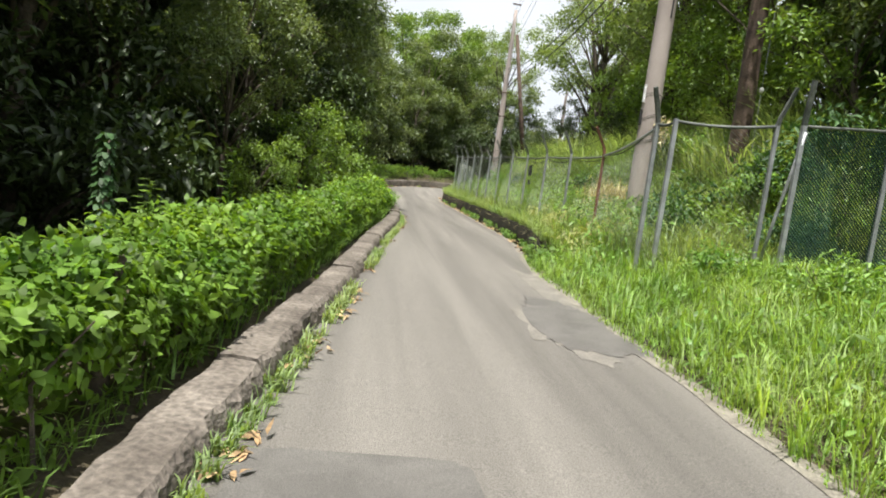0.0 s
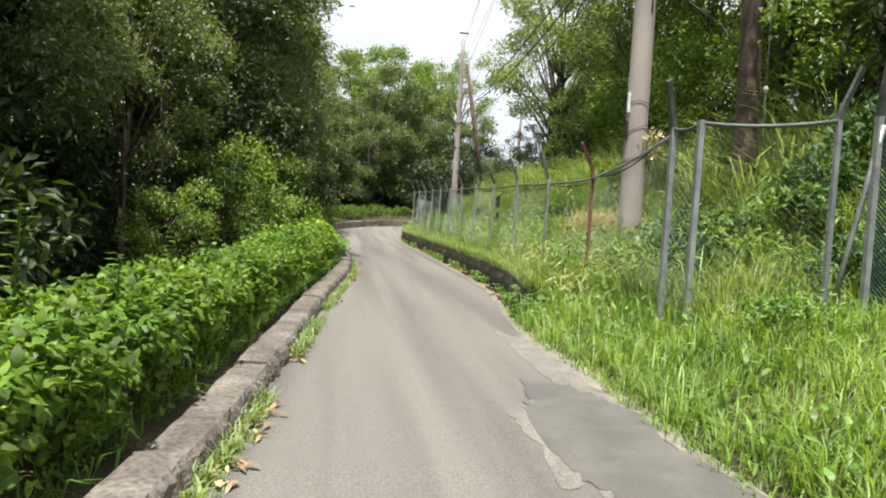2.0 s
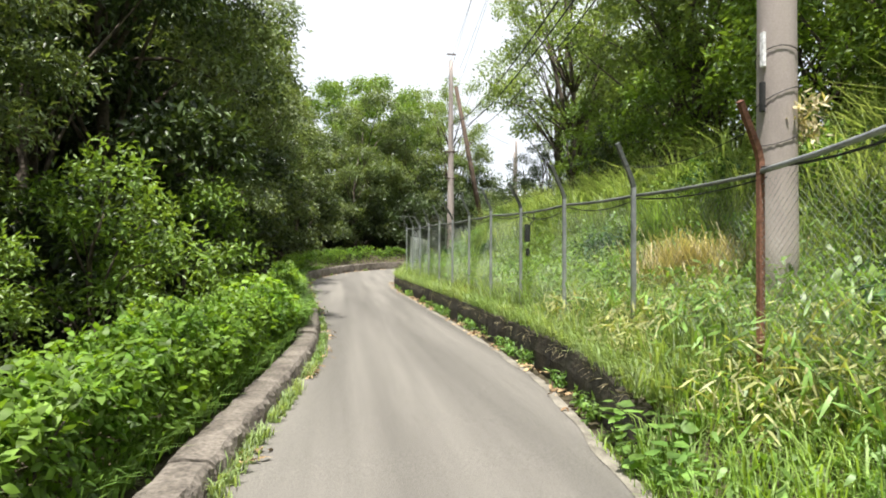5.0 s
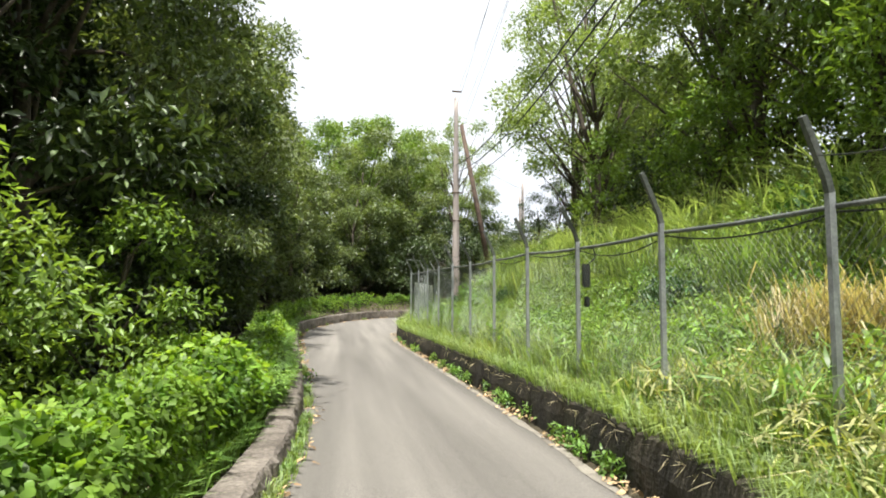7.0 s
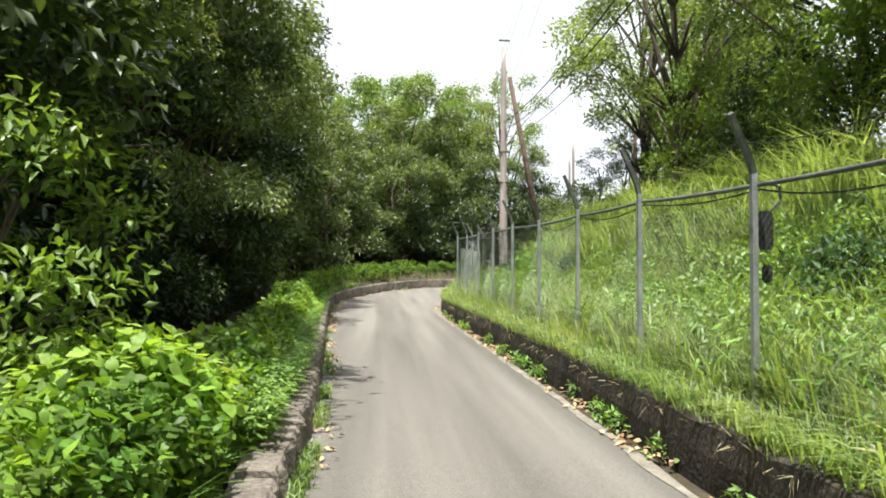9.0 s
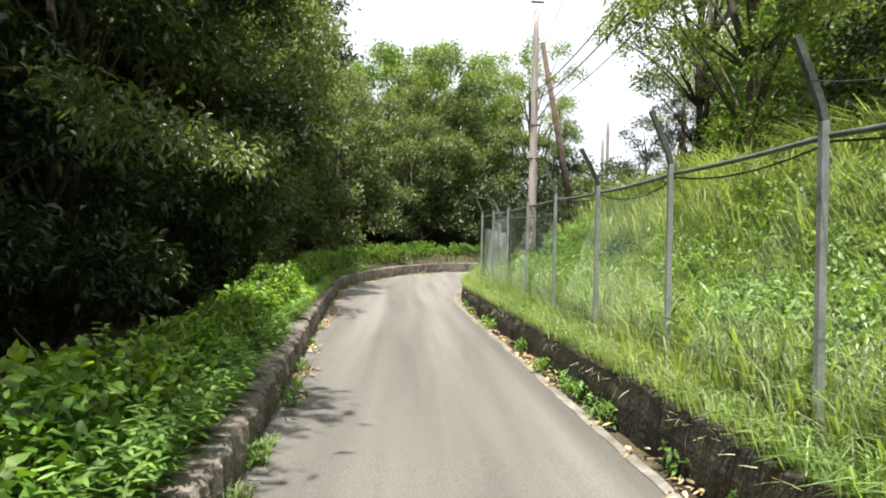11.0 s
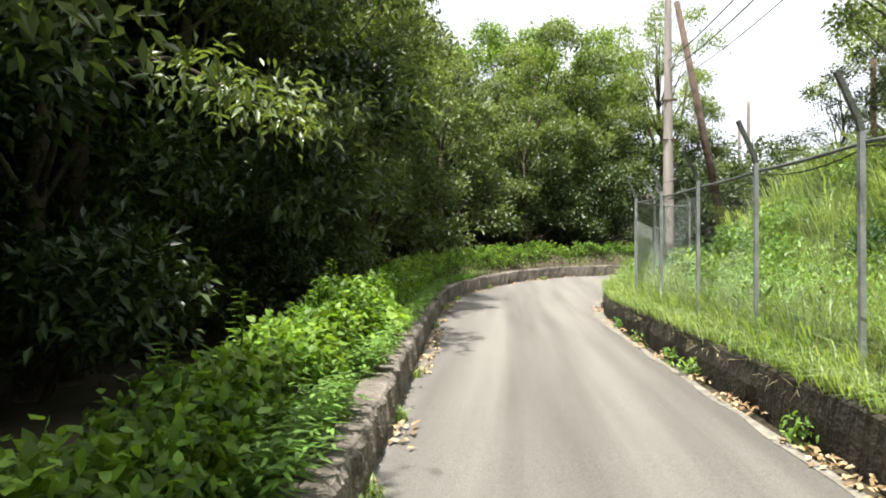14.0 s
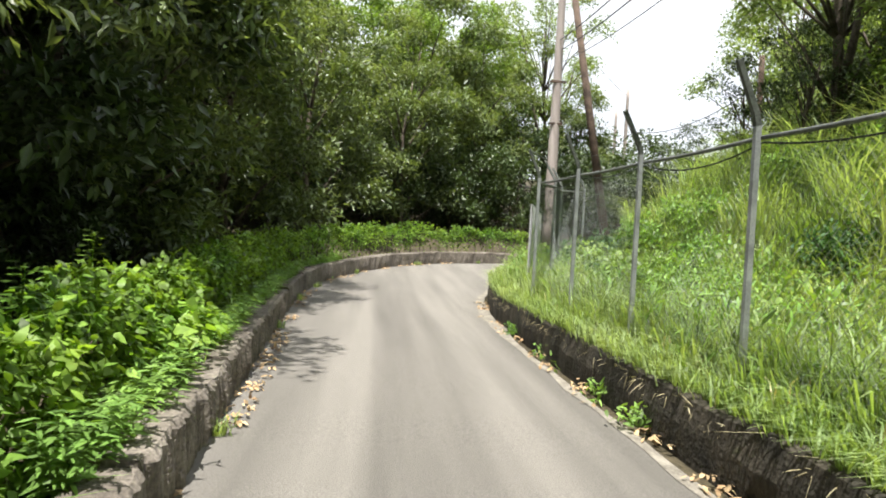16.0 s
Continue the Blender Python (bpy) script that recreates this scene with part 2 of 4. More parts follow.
# ---- the lane's line ----
LEFT = [(-2.75, -14), (-2.4, -4), (-2.15, 2), (-1.9, 4.5), (-1.62, 7.5), (-1.38, 11), (-1.08, 14), (-0.92, 16), (-0.93, 18), (-1.0, 20), (-1.25, 24), (-1.5, 28),
        (-1.78, 33), (-1.85, 36), (-1.6, 38.3), (-0.9, 40.6), (0.2, 43), (1.8, 45), (4, 46.3), (7, 47), (12, 47.3), (30, 47.5)]
RIGHT = [(0.9, -14), (1.0, -4), (1.02, 2), (0.97, 5), (1.02, 7.5), (1.0, 9.5), (1.28, 11.5), (1.58, 13.5), (1.66, 16), (1.68, 20), (1.65, 25), (1.6, 29),
         (1.58, 33), (1.62, 34.5), (1.85, 36.5), (2.6, 38.8), (3.8, 40.6), (5.2, 42), (7, 42.8), (12, 43.2), (30, 43.4)]


def smooth_line(pts, n):
    p = np.array(pts, float)
    s = np.r_[0, np.cumsum(np.linalg.norm(np.diff(p, axis=0), axis=1))]
    t = np.linspace(0, s[-1], n)
    q = np.stack([np.interp(t, s, p[:, k]) for k in (0, 1)], 1)
    w = max(3, int(n * 1.6 / s[-1])) | 1
    ker = np.hanning(w + 2)[1:-1]
    ker /= ker.sum()
    pad = np.concatenate([np.repeat(q[:1], w // 2, 0), q, np.repeat(q[-1:], w // 2, 0)])
    return np.stack([np.convolve(pad[:, k], ker, "valid") for k in (0, 1)], 1)


EDGE_L, EDGE_R = smooth_line(LEFT, 420), smooth_line(RIGHT, 420)


def road_z(y):
    return np.interp(y, [-14, -3, -0.4, 3.3, 7.5, 12, 16, 22, 34, 38, 43, 47.5, 60], [-0.5, -0.22, -0.13, 0.0, 0.06, 0.1, 0.13, 0.17, 0.24, 0.4, 0.64, 0.85, 1.0])


def offset_line(line, d):
    """The line moved d metres to its right."""
    g = unit(np.gradient(line, axis=0))
    return line + np.stack([g[:, 1], -g[:, 0]], 1) * d


def signed(line, x, y):
    """Distance to a line, positive on its right, and the nearest point's y."""
    p = np.stack([x, y], 1)
    best, sgn, ny = np.full(len(p), 1e9), np.zeros(len(p)), np.zeros(len(p))
    g = unit(np.gradient(line, axis=0))
    for i in range(0, len(line), 2):
        d = p - line[i]
        r = np.hypot(d[:, 0], d[:, 1])
        m = r < best
        best[m] = r[m]
        sgn[m] = np.sign(d[m, 0] * g[i, 1] - d[m, 1] * g[i, 0])
        ny[m] = line[i, 1]
    return best * sgn, ny


def ground_z(x, y):
    x, y = np.asarray(x, float).ravel(), np.asarray(y, float).ravel()
    dr, yr = signed(EDGE_R, x, y)
    dl, yl = signed(EDGE_L, x, y)
    z = road_z(np.where(dr > 0, yr, yl)) - 0.03
    # hill on the inside of the bend, behind a low wall from y = 11.3 on
    a = np.clip((yr - 10.6) / 1.2, 0, 1)
    wall_side = np.interp(dr, [-1, 0.0, 0.16, 0.40, 0.46, 0.8, 1.8, 2.8, 4.6, 6.5, 20, 90], [0, 0, -0.02, -0.02, 0.36, 0.5, 0.6, 0.8, 2.45, 3.1, 4.2, 5])
    verge = np.interp(dr, [-1, 0, 0.3, 1.2, 2.2, 6, 20, 90], [0, 0, 0.05, 0.42, 0.6, 0.85, 2.5, 4])
    behind = np.clip((y - 7.4) / 0.6, 0, 1) * np.clip((x - 2.0) / 0.5, 0, 1)
    rise = np.interp(x - 2.2, [0, 1.6, 3.2, 4.8, 20, 90], [0.0, 0.15, 1.6, 2.3, 3.5, 4.4]) * behind * np.clip((y - 7.2) / 2.5, 0, 1)
    z += np.where(dr > 0, a * wall_side + (1 - a) * (verge + rise), 0)
    # wood that falls away from the hedge; farther out, added rises block horizon light
    fall = np.interp(-dl, [0, 0.3, 0.5, 1.6, 4, 13, 45], [0, 0.05, 0.12, 0.12, -0.35, -0.6, 9])
    bank = np.interp(-dl, [0, 0.3, 0.5, 1.6, 4, 12, 90], [0, 0.05, 0.12, 0.25, 0.9, 3.0, 16])
    f = np.clip((yl - 40) / 4, 0, 1)
    z += np.where(dl < 0, fall * (1 - f) + bank * f, 0)
    z -= np.where((dr < -0.12) & (dl > 0.05), 0.2, 0.0)
    bumps = np.array([noise.noise((p * 0.8, q * 0.8, 0.0)) for p, q in zip(x, y)]) * 0.07
    z += np.where((dr > 0.6) | (dl < -0.8), bumps, 0)
    return z


# ---- ground, one sheet ----
gx = np.r_[-900, -300, -120, -60, -40, np.arange(-30, -6, 1.5), np.arange(-6, -3, 0.4), np.arange(-3, 4.0, 0.14), np.arange(4, 12, 0.4), np.arange(12, 40, 2.0), 60, 120, 300, 900]
gy = np.r_[-900, -300, -100, -40, np.arange(-20, -2, 1.5), np.arange(-2, 52, 0.3), np.arange(52, 80, 2.5), 120, 300, 900]
XX, YY = np.meshgrid(gx, gy)
ZZ = ground_z(np.clip(XX, -80, 80), np.clip(YY, -30, 100))
gv = np.stack([XX.ravel(), YY.ravel(), ZZ], 1)
nx, ny = len(gx), len(gy)
ii = (np.arange(ny - 1)[:, None] * nx + np.arange(nx - 1)[None]).ravel()
ground = new("ground", mesh_of("ground", gv, np.stack([ii, ii + 1, ii + nx + 1, ii + nx], 1), M_SOIL, True))
tagged(ground, "earth bank and wood floor with dead leaves", "ground", kind="structure")


def strip(name, a, b, za, zb, mat, label, category="road", parent=None, cross=1):
    """A strip of faces between two lines of the same number of points."""
    n = len(a)
    cols = []
    for k in range(cross + 1):
        w = k / cross
        cols.append(np.c_[a * (1 - w) + b * w, (za * (1 - w) + zb * w)])
    v = np.stack(cols, 1).reshape(-1, 3)
    i = (np.arange(n - 1)[:, None] * (cross + 1) + np.arange(cross)[None]).ravel()
    ob = new(name, mesh_of(name, v, np.stack([i, i + 1, i + cross + 2, i + cross + 1], 1), mat, True))
    if parent:
        ob.parent = parent
        return ob
    return tagged(ob, label, category, kind="structure")


zl, zrr = road_z(EDGE_L[:, 1]), road_z(EDGE_R[:, 1])
road = strip("road", offset_line(EDGE_L, -0.1), EDGE_R, zl, zrr, M_ASPHALT, "narrow worn grey asphalt lane", cross=12)
for v in road.data.vertices:
    v.co.z += 0.003
wob = np.array([noise.noise((0.0, y * 1.3, 5.0)) for y in EDGE_R[:, 1]])
edge_in = offset_line(EDGE_R, -0.05) + np.c_[wob * 0.06, np.zeros(len(wob))]
edge_w = np.interp(EDGE_R[:, 1], [-14, 9, 11, 31.5, 33, 36, 38], [0.16, 0.16, 0.05, 0.05, 0.2, 0.16, 0.05])
gr_ = unit(np.gradient(EDGE_R, axis=0))
edge_out = EDGE_R + np.stack([gr_[:, 1], -gr_[:, 0]], 1) * (edge_w + 0.03 * np.roll(wob, 9))[:, None]
strip("road_edge", edge_in, edge_out, zrr + 0.009, zrr + 0.004, M_PALE, "pale crumbling cement edge of the lane", "road edge", cross=3)


def road_patch(cx, cy, rx, ry, seed, mat, label, lift=0.010, square=0.7, rough=1.0):
    n = 80
    bm = bmesh.new()
    vs = []
    for k in range(n):
        a = 2 * math.pi * k / n
        r = 1 + rough * (0.28 * noise.noise((math.cos(a) * 1.6 + seed, math.sin(a) * 1.6, seed)) + 0.16 * noise.noise((math.cos(a) * 5 + seed, math.sin(a) * 5, 0)) + 0.08 * noise.noise((math.cos(a) * 14 + seed, math.sin(a) * 14, 0)))
        c, s = math.cos(a), math.sin(a)
        x, y = cx + rx * r * math.copysign(abs(c) ** square, c), cy + ry * r * math.copysign(abs(s) ** square, s)
        vs.append(bm.verts.new((x, y, float(road_z(y)) + lift)))
    mid = bm.verts.new((cx, cy, float(road_z(cy)) + lift))
    for k in range(n):
        bm.faces.new((vs[k], vs[(k + 1) % n], mid))
    return tagged(part("road_patch", bm, mat), label, "road patch", kind="structure")


road_patch(0.40, 5.9, 0.36, 1.0, 3.7, M_WORN, "pale crumbled rim round the asphalt repair", 0.007, 0.8, 1.7)
road_patch(0.60, 6.05, 0.42, 1.05, 1.3, M_PATCH, "dark smooth asphalt repair in the lane", 0.010, 0.5, 1.3)
road_patch(-1.42, 1.75, 0.56, 0.85, 4.1, M_PATCH, "dark square asphalt repair in the lane", 0.010, 0.25, 0.12)
road_patch(0.85, 8.0, 0.22, 1.6, 6.6, M_WORN, "pale worn patch of rough asphalt in the lane", 0.007)

# ---- kerb wall on the hedge side, in cast lengths ----
kerb = empty("kerb", 0, 0, 0, "low weathered concrete kerb wall along the hedge", "kerb", kind="structure")
s_l = np.r_[0, np.cumsum(np.linalg.norm(np.diff(EDGE_L, axis=0), axis=1))]
KERB_OUT = 0.29


def kerb_height(y):
    return float(np.interp(y, [-4, 3, 9, 14, 18, 22, 34, 60], [0.15, 0.16, 0.16, 0.19, 0.27, 0.32, 0.38, 0.42]))


def at_s(s):
    i = np.array([np.interp(s, s_l, EDGE_L[:, 0]), np.interp(s, s_l, EDGE_L[:, 1])])
    j = np.array([np.interp(s + 0.05, s_l, EDGE_L[:, 0]), np.interp(s + 0.05, s_l, EDGE_L[:, 1])])
    d = (j - i) / max(np.linalg.norm(j - i), 1e-6)
    return i, np.array([-d[1], d[0]])


s, block = 2.0, 0
while s < s_l[-1] - 12:
    size = 1.9 if s < 32 else 1.2
    bm = bmesh.new()
    rings = []
    steps = 40 if s < 48 else 12
    lift = 0.05 * noise.noise((block * 3.7, 0, 0))
    for k in range(steps + 1):
        q, nrm = at_s(s + 0.006 + (size - 0.012) * k / steps)
        z0 = float(road_z(q[1]))
        h = kerb_height(q[1]) + lift
        ring = []
        for d, z in ((0.0, -0.1), (-0.005, 0.4 * h), (0.01, h - 0.03), (0.035, h), (0.18, h + 0.008), (KERB_OUT - 0.02, h), (KERB_OUT, h - 0.03), (KERB_OUT, -0.1)):
            # broken, upright-grooved face below a fairly even top
            face = d < 0.02
            jag = 0.02 * noise.noise((q[0] * 4 + d * 6, q[1] * 4, z * 4)) + (0.045 * noise.noise((q[0] * 16, q[1] * 16, z * 2.5)) if face else 0.006 * noise.noise((q[0] * 12, q[1] * 12, d * 12)))
            p = q + nrm * (d + jag)
            ring.append(bm.verts.new((p[0], p[1], z0 + z + (0.35 * jag if z > 0.05 else 0))))
        rings.append(ring)
    for a, b in zip(rings, rings[1:]):
        for k in range(7):
            bm.faces.new((a[k], b[k], b[k + 1], a[k + 1]))
    bm.faces.new(rings[0])
    bm.faces.new(rings[-1][::-1])
    bmesh.ops.recalc_face_normals(bm, faces=bm.faces)
    part("kerb_length", bm, M_KERB, kerb, smooth=False)
    s += size
    block += 1

# ---- low retaining wall under the bank ----
wall = empty("retaining_wall", 0, 0, 0, "dark mossy concrete retaining wall below the bank", "retaining wall", kind="structure")
WALL_LINE = offset_line(EDGE_R, 0.20)
i0 = int(np.argmin(abs(EDGE_R[:, 1] - 11.2)))
i1 = int(np.argmin(abs(EDGE_R[:, 1] - 42.6)))
seg = 14
for a in range(i0, i1, seg):
    bm = bmesh.new()
    rings = []
    for i in range(a, min(a + seg, i1) + 1):
        g = unit((EDGE_R[min(i + 1, 419)] - EDGE_R[i - 1])[None])[0]
        nrm = np.array([g[1], -g[0]])
        z0 = float(road_z(EDGE_R[i, 1]))
        h = 0.43 * float(np.interp(EDGE_R[i, 1], [11.0, 11.8], [0.55, 1.0]))
        ring = []
        for d, z in ((0.02, -0.1), (0.0, h * 0.5), (0.015, h - 0.02), (0.04, h), (0.17, h), (0.19, h - 0.02), (0.19, -0.1)):
            p = WALL_LINE[i] + nrm * d
            jag = 0.02 * noise.noise((p[0] * 4, p[1] * 4, z * 6)) + 0.012 * noise.noise((p[0] * 13, p[1] * 13, z * 13))
            p = p + nrm * jag
            ring.append(bm.verts.new((p[0], p[1], z0 + z + (jag if z > 0.1 else 0))))
        rings.append(ring)
    for p, q in zip(rings, rings[1:]):
        for k in range(6):
            bm.faces.new((p[k + 1], q[k + 1], q[k], p[k]))
    bm.faces.new(rings[0][::-1])
    bm.faces.new(rings[-1])
    bmesh.ops.recalc_face_normals(bm, faces=bm.faces)
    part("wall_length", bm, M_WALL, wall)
tagged(wall, kind="structure")

# ---- chain-link fence ----
FENCE = [(2.35 - 0.0075 * 2 * k, 11.0 + 2.0 * k) for k in range(12)]
TOPS = [2.21, 2.23, 2.29, 2.31, 2.40, 2.43, 2.45, 2.53, 2.57, 2.61, 2.66, 2.71]
SPUR = [(2.12, 8.30, 2.49), (2.19, 7.90, 2.50), (3.3, 7.45, 2.55), (3.45, 7.15, 2.55), (4.65, 7.2, 2.65), (6.6, 7.1, 2.8), (8.6, 7.0, 2.95)]


def gz(x, y):
    return float(ground_z([x], [y])[0])


fence = empty("fence", 0, 0, 0, "galvanised chain-link fence with barbed-wire arms along the bank", "fence")


def post(x, y, top, arm=(-0.17, -0.06, 0.42), mat=None, r=0.027, arm_mat=None, low=0.25):
    bm = bmesh.new()
    tube(bm, [(x, y, gz(x, y) - low), (x, y, top - 0.02), (x, y, top)], [r * 1.1, r * 1.1, r * 1.1], 4, turn=math.pi / 4)
    p = part("post", bm, mat or M_GALV, fence)
    if arm:
        bm = bmesh.new()
        tube(bm, [(x, y, top - 0.02), (x + arm[0] * 0.12, y + arm[1] * 0.12, top + arm[2] * 0.16), (x + arm[0], y + arm[1], top + arm[2])], [r * 1.1, r * 1.1, r * 1.0], 4, turn=math.pi / 4)
        part("arm", bm, arm_mat or M_RAIL, p, "angled barbed-wire arm")
    return p


def run(name, a, b, mat, r, sag=0.0, n=8, parent=None, label=""):
    bm = bmesh.new()
    a, b = Vector(a), Vector(b)
    pts = [a.lerp(b, k / n) - Vector((0, 0, sag * 4 * (k / n) * (1 - k / n))) for k in range(n + 1)]
    tube(bm, pts, [r] * (n + 1), 6)
    return part(name, bm, mat, parent, label, True)


def chain_link(x0, y0, lo0, hi0, x1, y1, lo1, hi1, pitch=0.07, r=0.001, mat=None):
    """Crossed slanting wires between two posts, cut at the top and bottom."""
    length = math.hypot(x1 - x0, y1 - y0)
    h = max(hi0 - lo0, hi1 - lo1)
    verts, faces = [], []
    ux, uy = (x1 - x0) / length, (y1 - y0) / length
    n = int((length + h) / pitch)
    for slope in (1, -1):
        for k in range(n):
            u = -h + k * pitch
            ua, ub = max(u, 0), min(u + h, length)
            if ub - ua < 0.01:
                continue
            pts = []
            for q in (ua, ub):
                w = q / length
                va = (q - u) / h if slope > 0 else 1 - (q - u) / h
                lo, hi = lo0 * (1 - w) + lo1 * w, hi0 * (1 - w) + hi1 * w
                pts.append(np.array([x0 + ux * q, y0 + uy * q, lo + va * (hi - lo)]))
            b0 = len(verts)
            off = [np.array([-uy * r, ux * r, 0]), np.array([ux * r, uy * r, r]), np.array([-ux * r, -uy * r, -r]) + np.array([uy * r, -ux * r, 0])]
            for p in pts:
                for o in off:
                    verts.append(p + o * slope)
            for e in range(3):
                f = (e + 1) % 3
                faces.append((b0 + e, b0 + f, b0 + 3 + f, b0 + 3 + e))
    return child("chain_link", mesh_of("chain_link", np.array(verts), np.array(faces), mat or M_WIRE), fence, "thin diamond wire mesh")


for k, ((x, y), top) in enumerate(zip(FENCE, TOPS)):
    post(x, y, top, mat=M_RUST if k == 0 else M_GALV, arm_mat=M_RUST if k == 0 else M_RAIL, arm=(-0.2, -0.05, 0.42) if k % 3 else (-0.24, -0.12, 0.38))
for k in range(11):
    (x0, y0), (x1, y1) = FENCE[k], FENCE[k + 1]
    run("top_rail", (x0 + 0.03, y0, TOPS[k] - 0.1), (x1 + 0.03, y1, TOPS[k + 1] - 0.1), M_RAIL, 0.017, 0.015, 8, fence)
    chain_link(x0 + 0.03, y0, gz(x0, y0) + 0.02, TOPS[k] - 0.08, x1 + 0.03, y1, gz(x1, y1) + 0.02, TOPS[k + 1] - 0.08)
    if k % 3 != 1:
        run("barbed_wire", (x0 - 0.1, y0, TOPS[k] + 0.2), (x1 - 0.1, y1, TOPS[k + 1] + 0.2), M_CABLE, 0.0035, 0.10 + 0.04 * (k % 2), 8, fence)
    run("loose_cable", (x0 + 0.05, y0, TOPS[k] - 0.13), (x1 + 0.05, y1, TOPS[k + 1] - 0.13), M_CABLE, 0.007, 0.05 + 0.03 * (k % 3), 10, fence)
# corner where the fence turns with the lane
CORNER = [FENCE[-1] + (2.71,), (2.9, 34.6, 2.8), (3.6, 36.6, 2.9), (4.7, 38.4, 3.05)]
for (x0, y0, z0), (x1, y1, z1) in zip(CORNER, CORNER[1:]):
    post(x1, y1, z1, arm=(-0.2, 0.1, 0.4))
    run("top_rail", (x0, y0, z0 - 0.1), (x1, y1, z1 - 0.1), M_RAIL, 0.022, 0.0, 4, fence)
    chain_link(x0, y0, gz(x0, y0), z0 - 0.1, x1, y1, gz(x1, y1), z1 - 0.1)
run("brace", (FENCE[-1][0] - 0.2, FENCE[-1][1] - 0.05, 3.12), (2.75, 34.7, 3.2), M_RAIL, 0.015, 0, 3, fence)
# the older stretch beside the pole
for k, (x, y, top) in enumerate(SPUR):
    post(x, y, top, arm=((-0.16, -0.12, 0.42), None, (0.1, -0.12, 0.45), (-0.03, -0.1, 0.5), (0.02, -0.06, 0.5), (0.05, -0.1, 0.45), None)[k], mat=M_GALV, r=0.034 if k != 2 else 0.028, low=0.35)
for a, b in zip(SPUR, SPUR[1:]):
    if abs(a[0] - b[0]) > 0.3 or abs(a[1] - b[1]) > 0.3:
        run("top_rail", (a[0], a[1], a[2] - 0.03), (b[0], b[1], b[2] - 0.03), M_RAIL, 0.02, 0.04 if a[0] < 3.3 else 0.0, 6, fence)
        chain_link(a[0], a[1], gz(a[0], a[1]), a[2] - 0.06, b[0], b[1], gz(b[0], b[1]), b[2] - 0.06, 0.075 if a[0] < 3.4 else 0.045,
                   0.001 if a[0] < 3.4 else 0.008, None if a[0] < 3.4 else M_NET)
run("top_rail", (FENCE[0][0], FENCE[0][1], 2.12), (SPUR[0][0], SPUR[0][1], 2.40), M_GALV, 0.022, 0.05, 8, fence)
chain_link(SPUR[0][0], SPUR[0][1], gz(*SPUR[0][:2]), 2.38, FENCE[0][0], FENCE[0][1], gz(*FENCE[0]), 2.1)
run("loose_cable", (FENCE[0][0], FENCE[0][1], 2.15), (SPUR[0][0], SPUR[0][1], 2.46), M_CABLE, 0.009, 0.16, 10, fence)
run("brace", (3.32, 7.4, gz(3.3, 7.4)), (3.47, 7.12, 2.45), M_GALV, 0.024, 0, 3, fence)

for c in fence.children:
    c.location.x, c.location.y = -2.3, -22
fence.location = (2.3, 22, 0)
# junction box on the fourth post
jb = empty("junction_box", 2.42, 17.06, 1.95, "black cable boxes tied to a fence post", "junction box")
bm = bmesh.new()
box(bm, -0.03, 0.06, -0.03, 0.04, -0.2, 0.08, 0.012)
part("case", bm, M_BOX, jb)
bm = bmesh.new()
box(bm, -0.01, 0.05, -0.03, 0.03, -0.44, -0.31, 0.012)
part("case", bm, M_BOX, jb)
bm = bmesh.new()
tube(bm, [(0.04, 0, 0.07), (0.13, 0, 0.16), (0.12, 0, 0.26), (0.02, 0, 0.28)], [0.009] * 4, 6)
part("lead", bm, M_CABLE, jb)


# ---- poles and wires ----
def utility_pole(x, y, z0, top, r0, r1, mat, label, lean=(0, 0)):
    p = empty("utility_pole", x, y, z0, label, "utility pole")
    bm = bmesh.new()
    n = 12
    tube(bm, [(lean[0] * k / n, lean[1] * k / n, -0.3 + (top - z0 + 0.3) * k / n) for k in range(n + 1)], [r0 + (r1 - r0) * k / n for k in range(n + 1)], 20)
    part("shaft", bm, mat, p, smooth=True)
    return p


near_pole = utility_pole(3.74, 12.7, gz(3.74, 12.7), 14.6, 0.20, 0.135, M_POLE, "weathered concrete utility pole behind the fence")
for z in (1.95, 2.35, 2.75, 4.6, 5.6, 6.6):
    bm = bmesh.new()
    if z < 3:
        n = 16
        tube(bm, [(0.202 * math.cos(a), 0.202 * math.sin(a), z + 0.09 * math.cos(a + z * 3)) for a in (2 * math.pi * k / n for k in range(n + 1))], [0.005] * (n + 1), 5)
        part("wire_band", bm, M_CABLE, near_pole)
    else:
        box(bm, 0.03, 0.06, -0.19, -0.17, z - 0.28, z + 0.28, 0.004)
        part("slot", bm, M_CABLE, near_pole, "dark vertical slot")
bm = bmesh.new()
box(bm, -0.215, -0.18, -0.09, -0.03, 2.65, 3.0, 0.006)
part("plate", bm, M_WHITE, near_pole, "narrow white number plate")
bm = bmesh.new()
box(bm, -0.225, -0.18, -0.08, -0.03, 2.2, 2.5, 0.006)
part("clip", bm, M_CABLE, near_pole, "black cable clip")

far_pole = utility_pole(7.05, 50.3, gz(7.05, 50.3), 14.8, 0.26, 0.13, M_POLE, "tall grey utility pole past the bend")
for z, w in ((13.6, 0.32), (7.0, 0.35), (5.2, 0.3)):
    bm = bmesh.new()
    box(bm, -w, w, -0.2, -0.12, z, z + 0.1, 0.01)
    part("cross_arm", bm, M_DARKPOLE, far_pole)
prop = empty("prop_pole", 9.3, 49.9, gz(9.3, 49.9), "leaning dark wooden prop pole", "pole")
bm = bmesh.new()
tube(bm, [(0.35, 0.0, -0.3), (-2.0, -0.1, 12.9 - gz(9.3, 49.9))], [0.2, 0.13], 14)
part("shaft", bm, M_DARKPOLE, prop, smooth=True)
